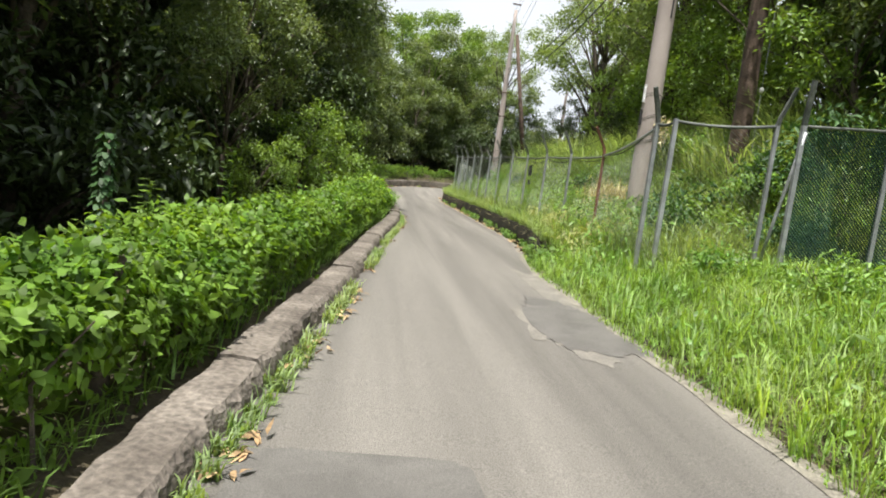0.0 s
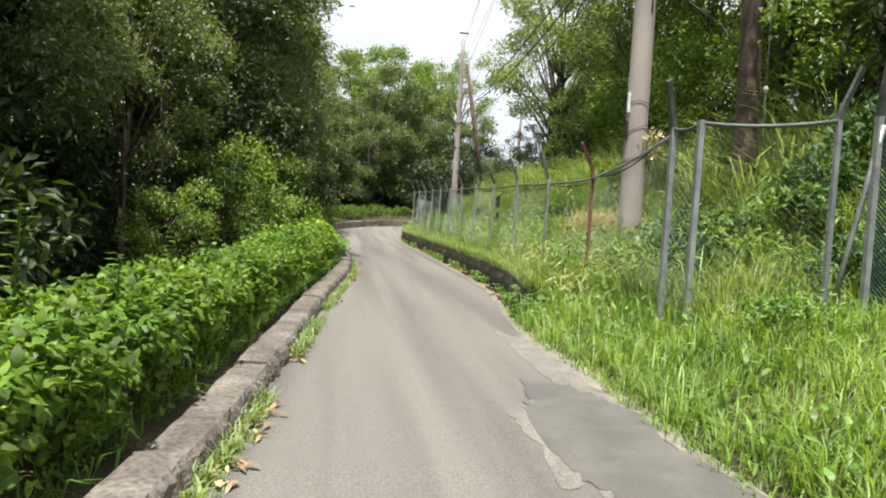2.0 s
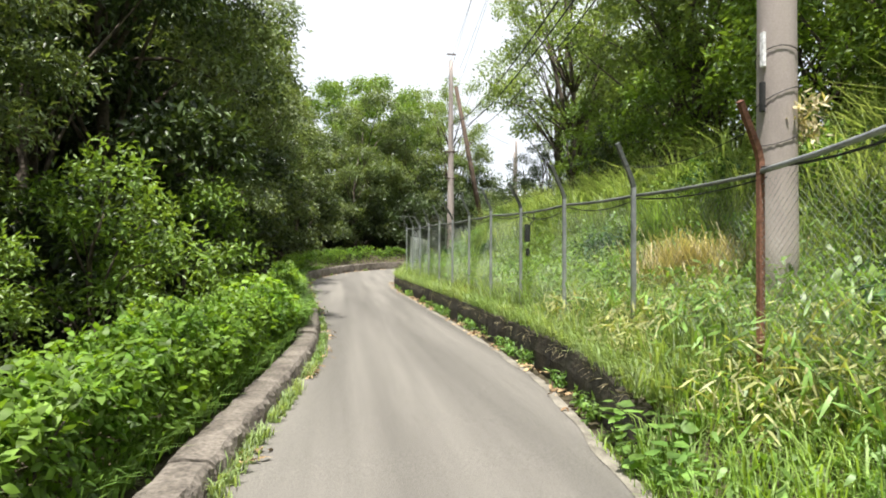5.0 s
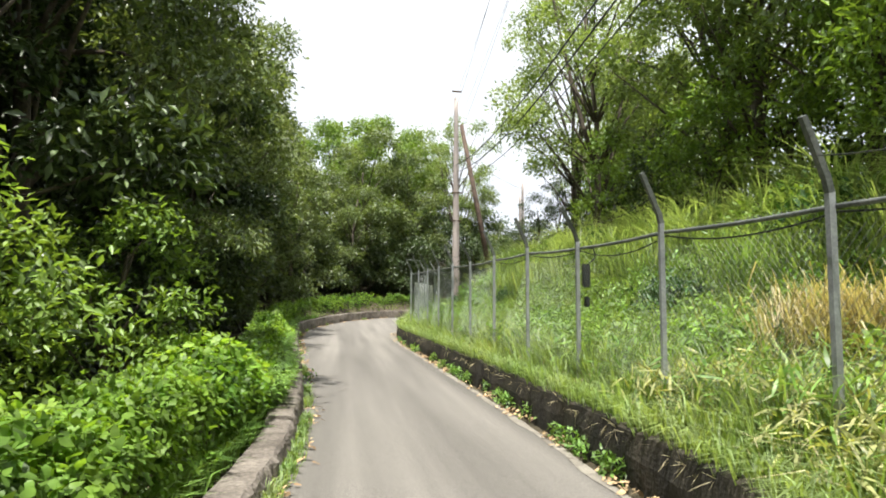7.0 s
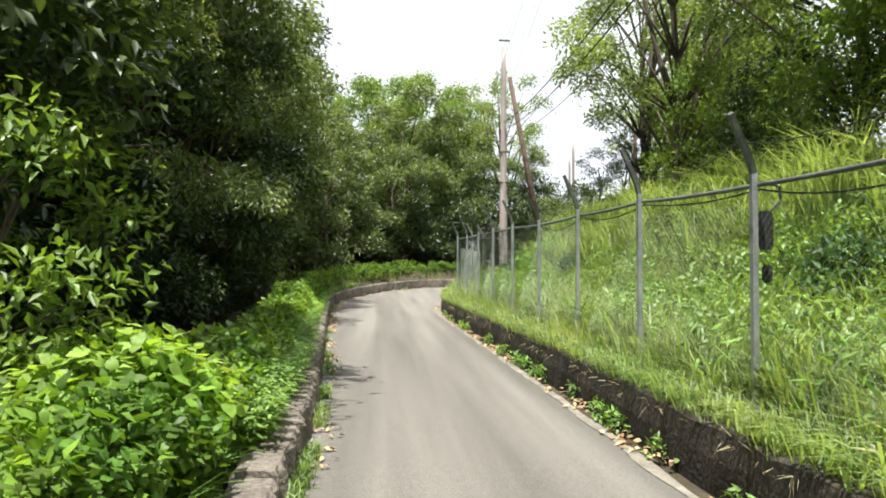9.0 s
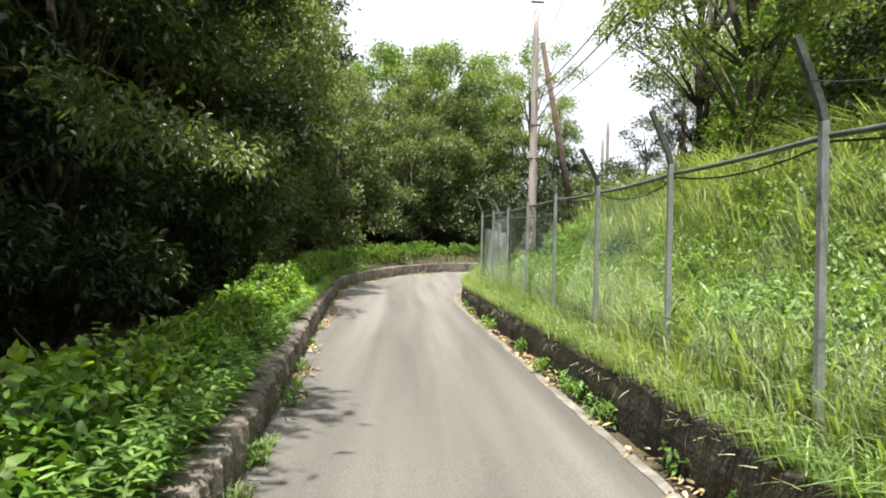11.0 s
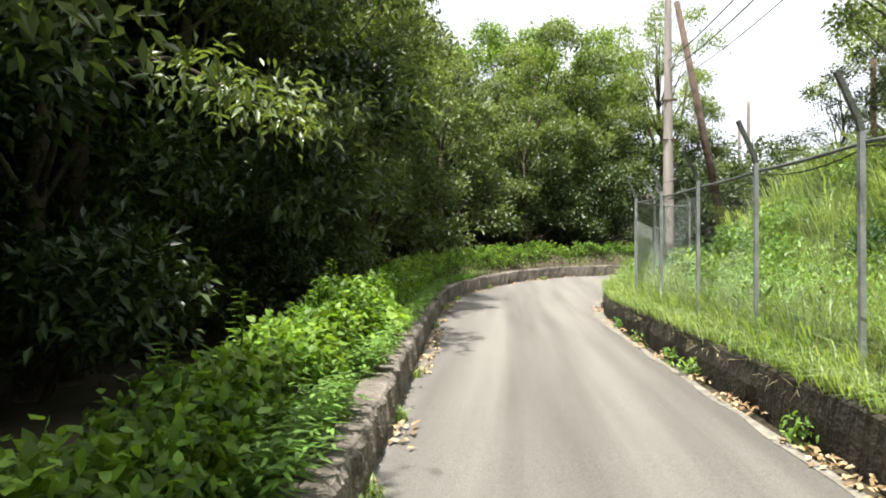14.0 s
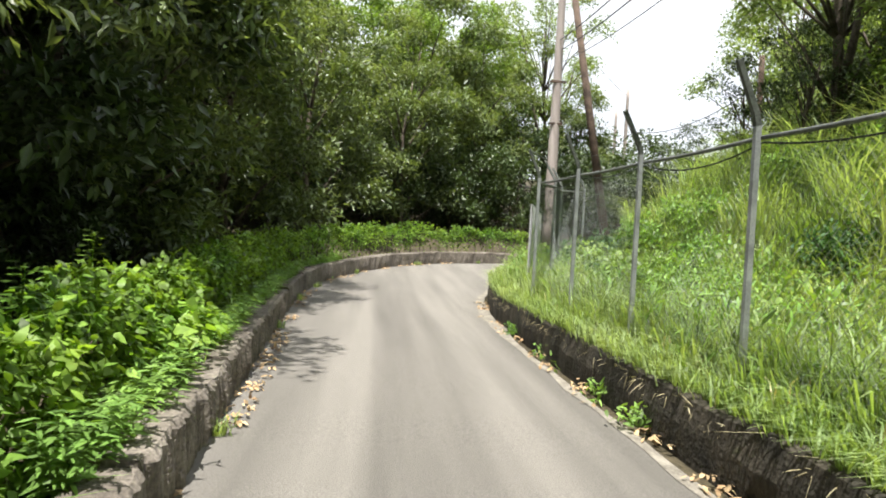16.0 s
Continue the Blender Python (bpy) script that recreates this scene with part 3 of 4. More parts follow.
utility_pole(12.5, 44, gz(12.5, 44), 8.5, 0.13, 0.09, M_DARKPOLE, "thin dark pole on the ridge")
utility_pole(15.5, 64, 3.5, 12.0, 0.14, 0.1, M_POLE, "distant thin utility pole")
utility_pole(17.0, 70, 3.5, 12.0, 0.14, 0.1, M_POLE, "distant thin utility pole")


def wire(a, b, r, sag, label):
    return tagged(run("power_line", a, b, M_CABLE, r, sag, 24), label, "cable")


wire((3.74, 12.7, 7.55), (7.05, 50.3, 10.4), 0.022, 0.9, "thick black sagging cable between poles")
wire((3.85, 12.7, 7.3), (7.15, 50.3, 10.0), 0.022, 1.0, "thick black sagging cable between poles")
wire((3.95, 12.7, 6.9), (7.25, 50.3, 9.5), 0.014, 1.1, "black sagging cable between poles")
for k in range(4):
    wire((3.3 + 0.3 * k, 12.7, 14.3), (6.4 + 0.4 * k, 50.2, 14.2 if k % 2 else 12.1), 0.009, 0.5, "thin dark overhead power wire")
wire((7.05, 50.3, 11.5), (15.5, 64, 11.5), 0.012, 0.3, "thin dark overhead power wire")
wire((3.74, 12.7, 7.5), (1.5, -25, 8.5), 0.02, 0.8, "thick black sagging cable between poles")

# ---- sheet-metal hoarding across the bend ----
hoard = empty("hoarding", 2.55, 34.9, gz(2.55, 34.9), "grey ribbed sheet-metal hoarding with one white sheet", "hoarding")
hoard.rotation_euler.z = math.atan2(4.9, 1.45)
for k in range(8):
    bm = bmesh.new()
    x0 = 0.62 * k
    n = 13
    row = []
    for j in range(n):
        d = 0.03 if (j // 2) % 2 else 0.0
        x = x0 + 0.615 * j / (n - 1)
        row.append([bm.verts.new((x, y, z)) for y, z in ((d, -0.3), (d, 1.62), (d - 0.02, -0.3), (d - 0.02, 1.62))])
    for a, b in zip(row, row[1:]):
        bm.faces.new((a[0], b[0], b[1], a[1]))
        bm.faces.new((a[2], a[3], b[3], b[2]))
        bm.faces.new((a[1], b[1], b[3], a[3]))
    part("sheet", bm, M_WHITE if k == 7 else M_SHEET, hoard, "white sheet" if k == 7 else "")


# ---- trees ----
def crown_arrays(blobs, per, size, droop=0.25, flat=0.75, seed=0, aspect=0.42):
    r = np.random.default_rng(seed)
    vs, fs, base = [], [], 0
    for (cx, cy, cz, rad) in blobs:
        n = int(per * rad * rad)
        d = unit(r.normal(size=(n, 3)))
        d[:, 2] = np.where(d[:, 2] < -0.35, -d[:, 2], d[:, 2])
        lump = np.array([0.82 + 0.33 * noise.noise((p[0] * 2.3 + cx, p[1] * 2.3 + cy, p[2] * 2.3 + cz)) for p in d])[:, None]
        pos = np.array([[cx, cy, cz]]) + d * rad * lump * (1 - 0.45 * r.random((n, 1)) ** 2) * np.array([[1, 1, flat]])
        # leaves gather in sprays
        spray = r.integers(0, max(n // 9, 1), n)
        centre = pos[spray]
        pos = centre + (pos - centre) * 0.10 + r.normal(size=(n, 3)) * size * 0.9
        way = d[spray] * 0.7 + r.normal(size=(n, 3)) * 0.65 + np.array([[0, 0, -droop]])
        up = d[spray] * 0.5 + r.normal(size=(n, 3)) * 0.45 + np.array([[0, 0, 0.9]])
        ln = size * (0.7 + 0.6 * r.random(n))
        v, f = leaves(pos, way, up, ln, ln * aspect, 0.2, True)
        vs.append(v)
        fs.append(f + base)
        base += len(v)
    return np.concatenate(vs), np.concatenate(fs)


def tree(name, height, spread, seed, mat, label, size=0.17, per=420, low=0.3, trunk=0.16, blobs=12, category="tree", aspect=0.42, clump=0.34, fork=0):
    r = random.Random(seed)
    t = empty(name, 0, 0, 0, label, category)
    bm = bmesh.new()
    bend = [(0.25 * math.sin(seed + k * 0.9) * k / 6, 0.25 * math.cos(seed * 2 + k) * k / 6, -0.4 + (height * 0.85 + 0.4) * k / 6) for k in range(7)]
    tube(bm, bend, [trunk * (1 - 0.13 * k) for k in range(7)], 10)
    part("trunk", bm, M_BARK, t, smooth=True)
    for k in range(fork):
        a = k * 2.5 + seed
        bm = bmesh.new()
        base = Vector(bend[1 + k % 2])
        tube(bm, [base + Vector((math.cos(a), math.sin(a), 0)) * spread * 0.45 * (j / 4) ** 0.8 + Vector((0, 0, height * 0.6 * j / 4)) for j in range(5)], [trunk * 0.7 * (1 - 0.17 * j) for j in range(5)], 8)
        part("limb", bm, M_BARK, t, smooth=True)
    where = []
    for k in range(blobs):
        h = low + (1 - low) * (k + 0.5) / blobs
        a = k * 2.4 + r.random() * 0.8
        reach = spread * (0.35 + 0.65 * math.sin(math.pi * min(0.95, 0.18 + 0.72 * (h - low) / (1 - low)))) * (0.55 + 0.45 * r.random())
        rad = spread * clump * (1.0 + 0.6 * r.random())
        p = (math.cos(a) * reach, math.sin(a) * reach, height * h)
        where.append((*p, rad))
        s0 = Vector(bend[min(6, int(6 * h * 0.8))])
        m1 = s0.lerp(Vector(p), 0.5) + Vector((0, 0, 0.25))
        bm = bmesh.new()
        tube(bm, [s0, m1, p], [trunk * 0.32, trunk * 0.2, trunk * 0.07], 6)
        part("limb", bm, M_BARK, t, smooth=True)
    v, f = crown_arrays(where, per, size, seed=seed, aspect=aspect)
    child("crown", mesh_of("crown", v, f, mat), t)
    return t


def place(t, x, y, scale=1.0, turn=0.0, dz=0.0):
    z = gz(max(-80, min(80, x)), max(-30, min(100, y)))
    t2 = copy_thing(t, pose(x, y, z + dz, 0, 0, turn) @ Matrix.Scale(scale, 4))
    return t2


def settle(t, x, y, scale=1.0, turn=0.0, dz=0.0):
    z = gz(x, y)
    t.matrix_basis = pose(x, y, z + dz, 0, 0, turn) @ Matrix.Scale(scale, 4)
    return t


forest = [tree("tree", 9.0, 2.7, 11, M_LEAF_FOREST, "dense dark evergreen broadleaf tree in the wood", 0.19, 760, 0.10, 0.17, 15),
          tree("tree", 10.5, 3.0, 23, M_LEAF_FOREST, "tall dark evergreen broadleaf tree in the wood", 0.30, 300, 0.20, 0.2, 15),
          tree("tree", 8.0, 2.5, 37, M_LEAF_PALE, "grey-green glossy-leaved broadleaf tree at the wood's edge", 0.20, 720, 0.1, 0.15, 14, aspect=0.36)]
bright = tree("tree", 11.0, 3.2, 51, M_LEAF_BRIGHT, "bright yellow-green broadleaf tree", 0.24, 480, 0.15, 0.2, 15)
airy = tree("tree", 11.0, 3.4, 63, M_LEAF_AIRY, "light feathery broadleaf tree with open crown", 0.16, 470, 0.28, 0.15, 34, aspect=0.42, clump=0.2, fork=2)
canopy = tree("tree", 12.5, 3.3, 43, M_LEAF_PALE, "tall broadleaf tree leaning over the hedge with a high crown", 0.19, 560, 0.42, 0.17, 15, aspect=0.36)
shrub = tree("shrub", 2.6, 1.25, 77, M_LEAF_BRIGHT, "bright green leafy shrub at the wood's edge", 0.11, 1100, 0.25, 0.06, 11, "shrub")
sapling = tree("shrub", 2.2, 1.3, 83, M_LEAF_FOREST, "dark green undergrowth shrub in the wood", 0.13, 900, 0.08, 0.05, 11, "shrub")
home = {}
spots = random.Random(5)
# the wood beside the lane
LEFT_TREES = [(-7.0, 4.5, 0, .9), (-6.4, 8.8, 0, 1.0), (-5.1, 16.8, 0, .85), (-5.2, 20.3, 0, .95), (-5.4, 23.8, 0, .95), (-5.2, 31.0, 0, 1.2), (-4.9, 35.0, 2, 1.2), (-4.9, 27.4, 0, 1.0),
              (-5.2, 37.0, 2, .95), (-4.6, 41.5, 2, 1.1), (-2.8, 45.6, 2, 1.0), (0.6, 49.4, 2, .9), (-7.2, 0.5, 0, .95), (-7.5, -3.5, 1, .9)]
for y in range(-6, 58, 4):
    LEFT_TREES.append((-9.2 + spots.uniform(-0.8, 0.8), y + spots.uniform(-1, 1), spots.choice((0, 1, 1)), spots.uniform(1.0, 1.25)))
    LEFT_TREES.append((-13.5 + spots.uniform(-1, 1), y + 2 + spots.uniform(-1, 1), 1, spots.uniform(1.15, 1.45)))
    if y % 8 == 2:
        LEFT_TREES.append((-19 + spots.uniform(-1, 1), y + spots.uniform(-2, 2), 1, spots.uniform(1.4, 1.7)))
cedar = tree("conifer", 3.6, 0.95, 91, M_LEAF_CEDAR, "dark narrow conifer on the ridge", 0.10, 1500, 0.06, 0.07, 13, "conifer", 0.3)
for x, y, k in [(8.6, 38.4, 0.95), (9.5, 37.3, 1.0), (7.9, 39.2, 0.75), (10.6, 36.4, 1.05), (11.6, 37.5, 1.1), (9.0, 36.3, 0.8)]:
    place(cedar, x, y, k, k * 400)
settle(cedar, 12.6, 36.2, 1.1)
for x, y, kind, k in LEFT_TREES:
    place(forest[kind], x - (1.3 if x > -7 and 18 < y < 28 else 0.9 if x > -7 and 18 < y < 40 else 0.0), y, k, spots.uniform(0, 360))
for y in np.arange(-2, 46, 2.0):
    place(sapling, -6.0 + spots.uniform(-0.9, 0.5), y + spots.uniform(-0.6, 0.6), spots.uniform(0.8, 1.25), spots.uniform(0, 360))
for x, y, k, a in [(-6.2, 28.2, 1.0, 20), (-5.6, 34.0, 1.0, 140), (-4.7, 19.0, 0.95, 250), (-4.7, 13.3, 0.44, 70), (-5.6, 10.2, 0.5, 190)]:
    place(canopy, x, y, k, a)
settle(canopy, -5.8, 39.5, 0.95)
# across the bend
for x, y, t, k in [(-3.5, 52, forest[2], 1.1), (1.5, 54, forest[2], 1.2), (4.6, 54.5, forest[2], 1.05), (-0.5, 59, bright, 0.95), (4.5, 61, bright, 0.95), (8.5, 58, airy, 1.05), (-6, 57, forest[2], 1.2),
                   (9.8, 56.5, forest[2], 0.75), (1.5, 66, bright, 1.1), (-8, 66, forest[1], 1.5), (7, 66, forest[2], 1.0), (2.8, 51.2, sapling, 1.3), (0.2, 50.2, sapling, 1.3), (10.2, 53.5, sapling, 1.5)]:
    place(t, x, y, k, spots.uniform(0, 360))
for x, y, k in [(-2.5, 48.6, 1.5), (-0.6, 50.2, 1.5), (1.5, 51, 1.6), (3.6, 51, 1.5), (5.6, 51.6, 1.5), (8.5, 51.5, 1.5), (-4.2, 46.5, 1.5), (10.5, 52, 1.6), (13, 51.5, 1.5), (-1.6, 53, 1.9), (3, 56, 2.0), (7.3, 55, 2.0),
                (-5.5, 52, 2.0), (11.5, 56, 2.0), (-4, 57, 2.2), (15, 54, 1.8)]:
    place(sapling, x, y, k, spots.uniform(0, 360))
for x, y, k in [(6.6, 10.5, 1.2), (7.6, 12.5, 1.4), (7.0, 16.0, 1.2), (8.2, 18, 1.4), (8.4, 21.5, 1.4), (8.6, 24, 1.3), (9.4, 27, 1.3), (9.2, 29.5, 1.3), (9.9, 33, 1.2), (10.5, 35, 1.0), (7.0, 8.2, 1.1), (8.8, 9, 1.4), (10, 13.5, 1.6), (10.5, 17, 1.6),
                (11, 21, 1.6), (11.5, 25, 1.6), (9, 5.2, 1.5), (8, 2.5, 1.4)]:
    place(sapling if spots.random() < 0.25 else shrub, x, y, k, spots.uniform(0, 360))
# on the bank
for x, y, t, k in [(8.0, 15.0, airy, 1.1), (8.4, 12.0, forest[2], 1.0), (8.6, 22.3, airy, 1.0), (11.5, 33, forest[2], 0.85), (8.8, 19.5, airy, 1.05), (9.5, 25, airy, 1.1), (8.4, 31, airy, 1.0), (9.8, 36.5, airy, 1.0), (11.5, 11, forest[2], 1.2), (13.5, 16, airy, 1.3), (14, 22, airy, 1.3),
                   (7.4, 9.8, airy, 1.0), (10, 6.5, forest[1], 1.2), (14.5, 10, forest[1], 1.4), (14, 4, forest[1], 1.4), (10, 1, forest[0], 1.2), (19.5, 52.5, airy, 1.3), (17.6, 44.5, airy, 1.15), (14.6, 39.0, airy, 1.0), (21, 47, airy, 1.3), (23, 55, airy, 1.3), (17, 40, forest[1], 1.0)]:
    place(t, x, y, k, spots.uniform(0, 360))
settle(forest[0], -9.5, 62.5, 1.3)
settle(forest[1], -16, 60, 1.5)
settle(forest[2], -6.5, 48.5, 1.2)
settle(bright, 6.8, 70, 1.0)
settle(airy, 20, 50, 1.0)
settle(shrub, -3.2, 14.3, 0.82)
place(shrub, -2.85, 17.0, 1.08, 130)
place(shrub, -3.7, 12.2, 0.7, 60)
settle(sapling, -5.2, 47, 1.2)

# overhanging branches with glossy leaves
for (x, y, z, rad, dx) in [(-2.6, 22.5, 2.7, 0.8, -2.4), (-2.7, 26.2, 2.9, 0.75, -2.3), (-2.9, 29.5, 3.6, 0.8, -2.6), (-2.4, 19.2, 4.4, 0.9, -2.4), (-2.0, 34.5, 4.6, 1.0, -3.0)]:
    b = empty("branch", x + dx, y, z + 0.6, "overhanging branch with long glossy leaves", "branch")
    bm = bmesh.new()
    tube(bm, [(0, 0, 0), (-dx * 0.5, 0.1, 0.1), (-dx, 0, -0.5)], [0.05, 0.03, 0.01], 6)
    part("limb", bm, M_BARK, b, smooth=True)
    v, f = crown_arrays([(-dx, 0, -0.6, rad), (-dx * 0.7, 0.35, -0.3, rad * 0.7), (-dx * 0.75, -0.4, -0.25, rad * 0.65)], 520, 0.15, 0.7, 0.6, int(y * 10), 0.34)
    child("leaves", mesh_of("leaves", v, f, M_LEAF_PALE), b)

# dark trunk with a hanging line on the bank
dt = empty("bare_tree", 5.3, 12.0, gz(5.3, 12.0), "tall bare dark trunk on the bank", "tree")
bm = bmesh.new()
tube(bm, [(0.03 * math.sin(k), 0.02 * math.cos(k * 2), -0.5 + 1.1 * k) for k in range(10)], [0.19 - 0.007 * k for k in range(10)], 12)
part("trunk", bm, M_DARKPOLE, dt, smooth=True)
bm = bmesh.new()
tube(bm, [(0, 0, 3.9), (0.35, -0.15, 4.3), (0.75, -0.2, 4.35)], [0.06, 0.04, 0.015], 7)
part("limb", bm, M_DARKPOLE, dt, smooth=True)
line = empty("hanging_line", 5.5, 11.8, 3.2, "grey hanging wire with a white insulator", "cable")
bm = bmesh.new()
tube(bm, [(0.02, 0, -0.6), (0.0, 0, 0.5), (-0.02, 0, 5.5)], [0.008] * 3, 6)
part("strand", bm, M_GALV, line)
bm = bmesh.new()
bmesh.ops.create_uvsphere(bm, u_segments=10, v_segments=8, radius=0.045, matrix=Matrix.Translation((0.0, 0, 0.62)) @ Matrix.Diagonal((1, 1, 1.3, 1)))
part("insulator", bm, M_CERAMIC, line, smooth=True)


# ---- hedge ----
hr = np.random.default_rng(21)


def hedge_piece(s0, s1, mat, top, width, density, size, label):
    n = int(density * (s1 - s0))
    q0, n0 = at_s((s0 + s1) / 2)
    h = empty("hedge", q0[0] + n0[0] * 0.9, q0[1] + n0[1] * 0.9, gz(q0[0] + n0[0] * 0.9, q0[1] + n0[1] * 0.9), label, "hedge", "hedge along the kerb")
    org = np.array(h.location)
    ss = s0 + (s1 - s0) * hr.random(n)
    # round the section: road side, top, wood side
    a = np.clip(hr.normal(0.47, 0.25, n), 0, 1)
    # thinner towards its foot, where stems and gaps show
    a = np.where((a < 0.22) & (hr.random(n) < 0.55), 0.3 + 0.45 * hr.random(n), a)
    px = np.interp(a, [0, 0.38, 0.5, 0.78, 1], [0.0, 0.0, 0.12, width * 0.95, width])
    pz = np.interp(a, [0, 0.38, 0.5, 0.78, 1], [0.02, 0.84, 1.0, 0.97, 0.45])
    pos, out = np.zeros((n, 3)), np.zeros((n, 3))
    for i in range(n):
        q, nr = at_s(ss[i])
        wob = noise.noise((ss[i] * 0.9, a[i] * 2, 0)) * 0.5 + noise.noise((ss[i] * 2.7, a[i] * 4, 7)) * 0.5 + noise.noise((ss[i] * 6.5, a[i] * 7, 3)) * 0.35
        d = KERB_OUT + 0.14 + px[i] + (wob * 0.28 + 0.14 * (0.38 - a[i]) if a[i] < 0.5 else -wob * 0.15)
        z = float(road_z(q[1])) + 0.05 + pz[i] * top(q[1]) * (1 + 0.40 * wob)
        pos[i] = (q[0] + nr[0] * d, q[1] + nr[1] * d, z)
        o = np.interp(a[i], [0, 0.4, 0.5, 0.8, 1], [-1, -0.8, -0.2, 0.1, 0.9])
        out[i] = (nr[0] * o, nr[1] * o, np.interp(a[i], [0, 0.4, 0.52, 0.8, 1], [0.15, 0.4, 1, 1, 0.2]))
    depth = hr.random((n, 1)) ** 1.6 * 0.22
    pos = pos - out * depth + hr.normal(size=(n, 3)) * 0.03
    way = out * 0.35 + hr.normal(size=(n, 3)) * 0.7 + np.array([[0, 0, -0.25]])
    up = out * 0.7 + hr.normal(size=(n, 3)) * 0.35 + np.array([[0, 0, 0.6]])
    ln = size * (0.65 + 0.7 * hr.random(n))
    v, f = leaves(pos - org, way, up, ln, ln * 0.55)
    child("foliage", mesh_of("foliage", v, f, mat), h)
    # stems and shoots
    bm = bmesh.new()
    for k in range(int((s1 - s0) * 5)):
        q, nr = at_s(s0 + (s1 - s0) * hr.random())
        d = KERB_OUT + 0.2 + 0.5 * hr.random()
        x, y = q[0] + nr[0] * d - org[0], q[1] + nr[1] * d - org[1]
        z = float(road_z(q[1])) - org[2]
        tube(bm, [(x, y, z), (x + hr.normal() * 0.05, y + hr.normal() * 0.05, z + 0.4), (x + hr.normal() * 0.1, y + hr.normal() * 0.1, z + top(q[1]) * 0.95)], [0.012, 0.009, 0.004], 5)
    tagged(part("stem", bm, M_BARK, h), kind="stuff")
    return h


def hedge_top(y):
    return float(np.interp(y, [-4, 2, 8, 11, 13, 15, 19, 22, 25, 28, 32, 40, 60], [0.70, 0.70, 0.72, 0.72, 0.82, 0.8, 0.68, 0.68, 0.80, 0.98, 1.05, 1.15, 1.2]))


edges = [0.5, 8, 11, 14, 17, 20, 23, 26, 29, 32, 34.5, 37, 39.5, 42, 45, 48, 51.5, 55, 59, 64]
for k, (a, b) in enumerate(zip(edges, edges[1:])):
    yy = at_s(a)[0][1]
    hedge_piece(a, b, M_LEAF_HEDGE, hedge_top, 0.85 if yy < 20 else 0.7 if yy < 27 else 0.5, 2600 if yy < 14 else 1700 if yy < 34 else 800, 0.072 if yy < 14 else 0.08,
                "leafy bright green hedge overgrown with vines")
# shoots standing out of the hedge
for s0, hgt, d in [(19.4, 0.6, 0.75), (21.6, 0.35, 0.7), (26.0, 0.3, 0.4), (38.0, 0.4, 0.6), (41.9, 0.35, 0.8), (17.8, 0.35, 0.75), (20.0, 0.3, 0.5), (30.2, 0.4, 0.8), (33.5, 0.3, 0.5), (36.9, 0.25, 0.6), (44.2, 0.5, 0.5), (44.5, 0.3, 0.7), (40.3, 0.3, 0.6)]:
    q, nr = at_s(s0)
    x, y = q[0] + nr[0] * (KERB_OUT + d), q[1] + nr[1] * (KERB_OUT + d)
    z = float(road_z(y)) + hedge_top(y) - 0.2
    sh = empty("hedge_shoot", x, y, z, "upright leafy shoot growing out of the hedge", "plant", "hedge shoots")
    bm = bmesh.new()
    tube(bm, [(0, 0, -0.5), (0.02, 0.02, hgt * 0.6), (0.05, 0.0, hgt + 0.2)], [0.01, 0.008, 0.003], 5)
    part("stem", bm, M_LEAF_HEDGE, sh)
    n = 34
    tt = np.linspace(0.1, 1, n)
    pos = np.stack([0.04 * tt, 0 * tt, (hgt + 0.2) * tt], 1)
    way = np.stack([np.cos(np.arange(n) * 2.4), np.sin(np.arange(n) * 2.4), 0.35 * np.ones(n)], 1)
    v, f = leaves(pos, way, np.tile([[0, 0, 1.0]], (n, 1)), 0.16 - 0.07 * tt, 0.06 - 0.02 * tt)
    child("leaves", mesh_of("leaves", v, f, M_LEAF_HEDGE), sh)


# ---- grass and weeds ----
def stuff(name, v, f, mat, label, category):
    return tagged(new(name, mesh_of(name, v, f, mat)), label, category, kind="stuff")


gr = np.random.default_rng(3)


def scatter(n, x0, x1, y0, y1, keep):
    x, y = gr.uniform(x0, x1, n), gr.uniform(y0, y1, n)
    dr, _ = signed(EDGE_R, x, y)
    m = keep(x, y, dr)
    x, y, dr = x[m], y[m], dr[m]
    return np.stack([x, y, ground_z(x, y) - 0.02], 1), dr


def patchy(p, scale=0.6, seed=0.0):
    return np.array([noise.noise((a * scale, b * scale, seed)) for a, b, _ in p])


def tufts(centres, per, radius, size, width, lean=(0.25, 0.9), tilt=(0.0, 0.0)):
    """Clumps whose blades fan outwards."""
    n = len(centres) * per
    i = np.repeat(np.arange(len(centres)), per)
    a, q = gr.uniform(0, 2 * math.pi, n), np.sqrt(gr.random(n))
    way = np.stack([np.cos(a), np.sin(a), np.zeros(n)], 1)
    scale = (0.6 + 0.8 * gr.random(len(centres)))[i]
    base = centres[i] + way * (q * radius * scale)[:, None]
    way = way * q[:, None] + gr.normal(size=(n, 3)) * 0.35 + np.array([[tilt[0], tilt[1], 0]])
    return blades(base, way, lean[0] + (lean[1] - lean[0]) * (0.35 * q + 0.65 * gr.random(n)), size * scale * (0.45 + 0.75 * gr.random(n)), width * (0.6 + 0.9 * gr.random(n)))


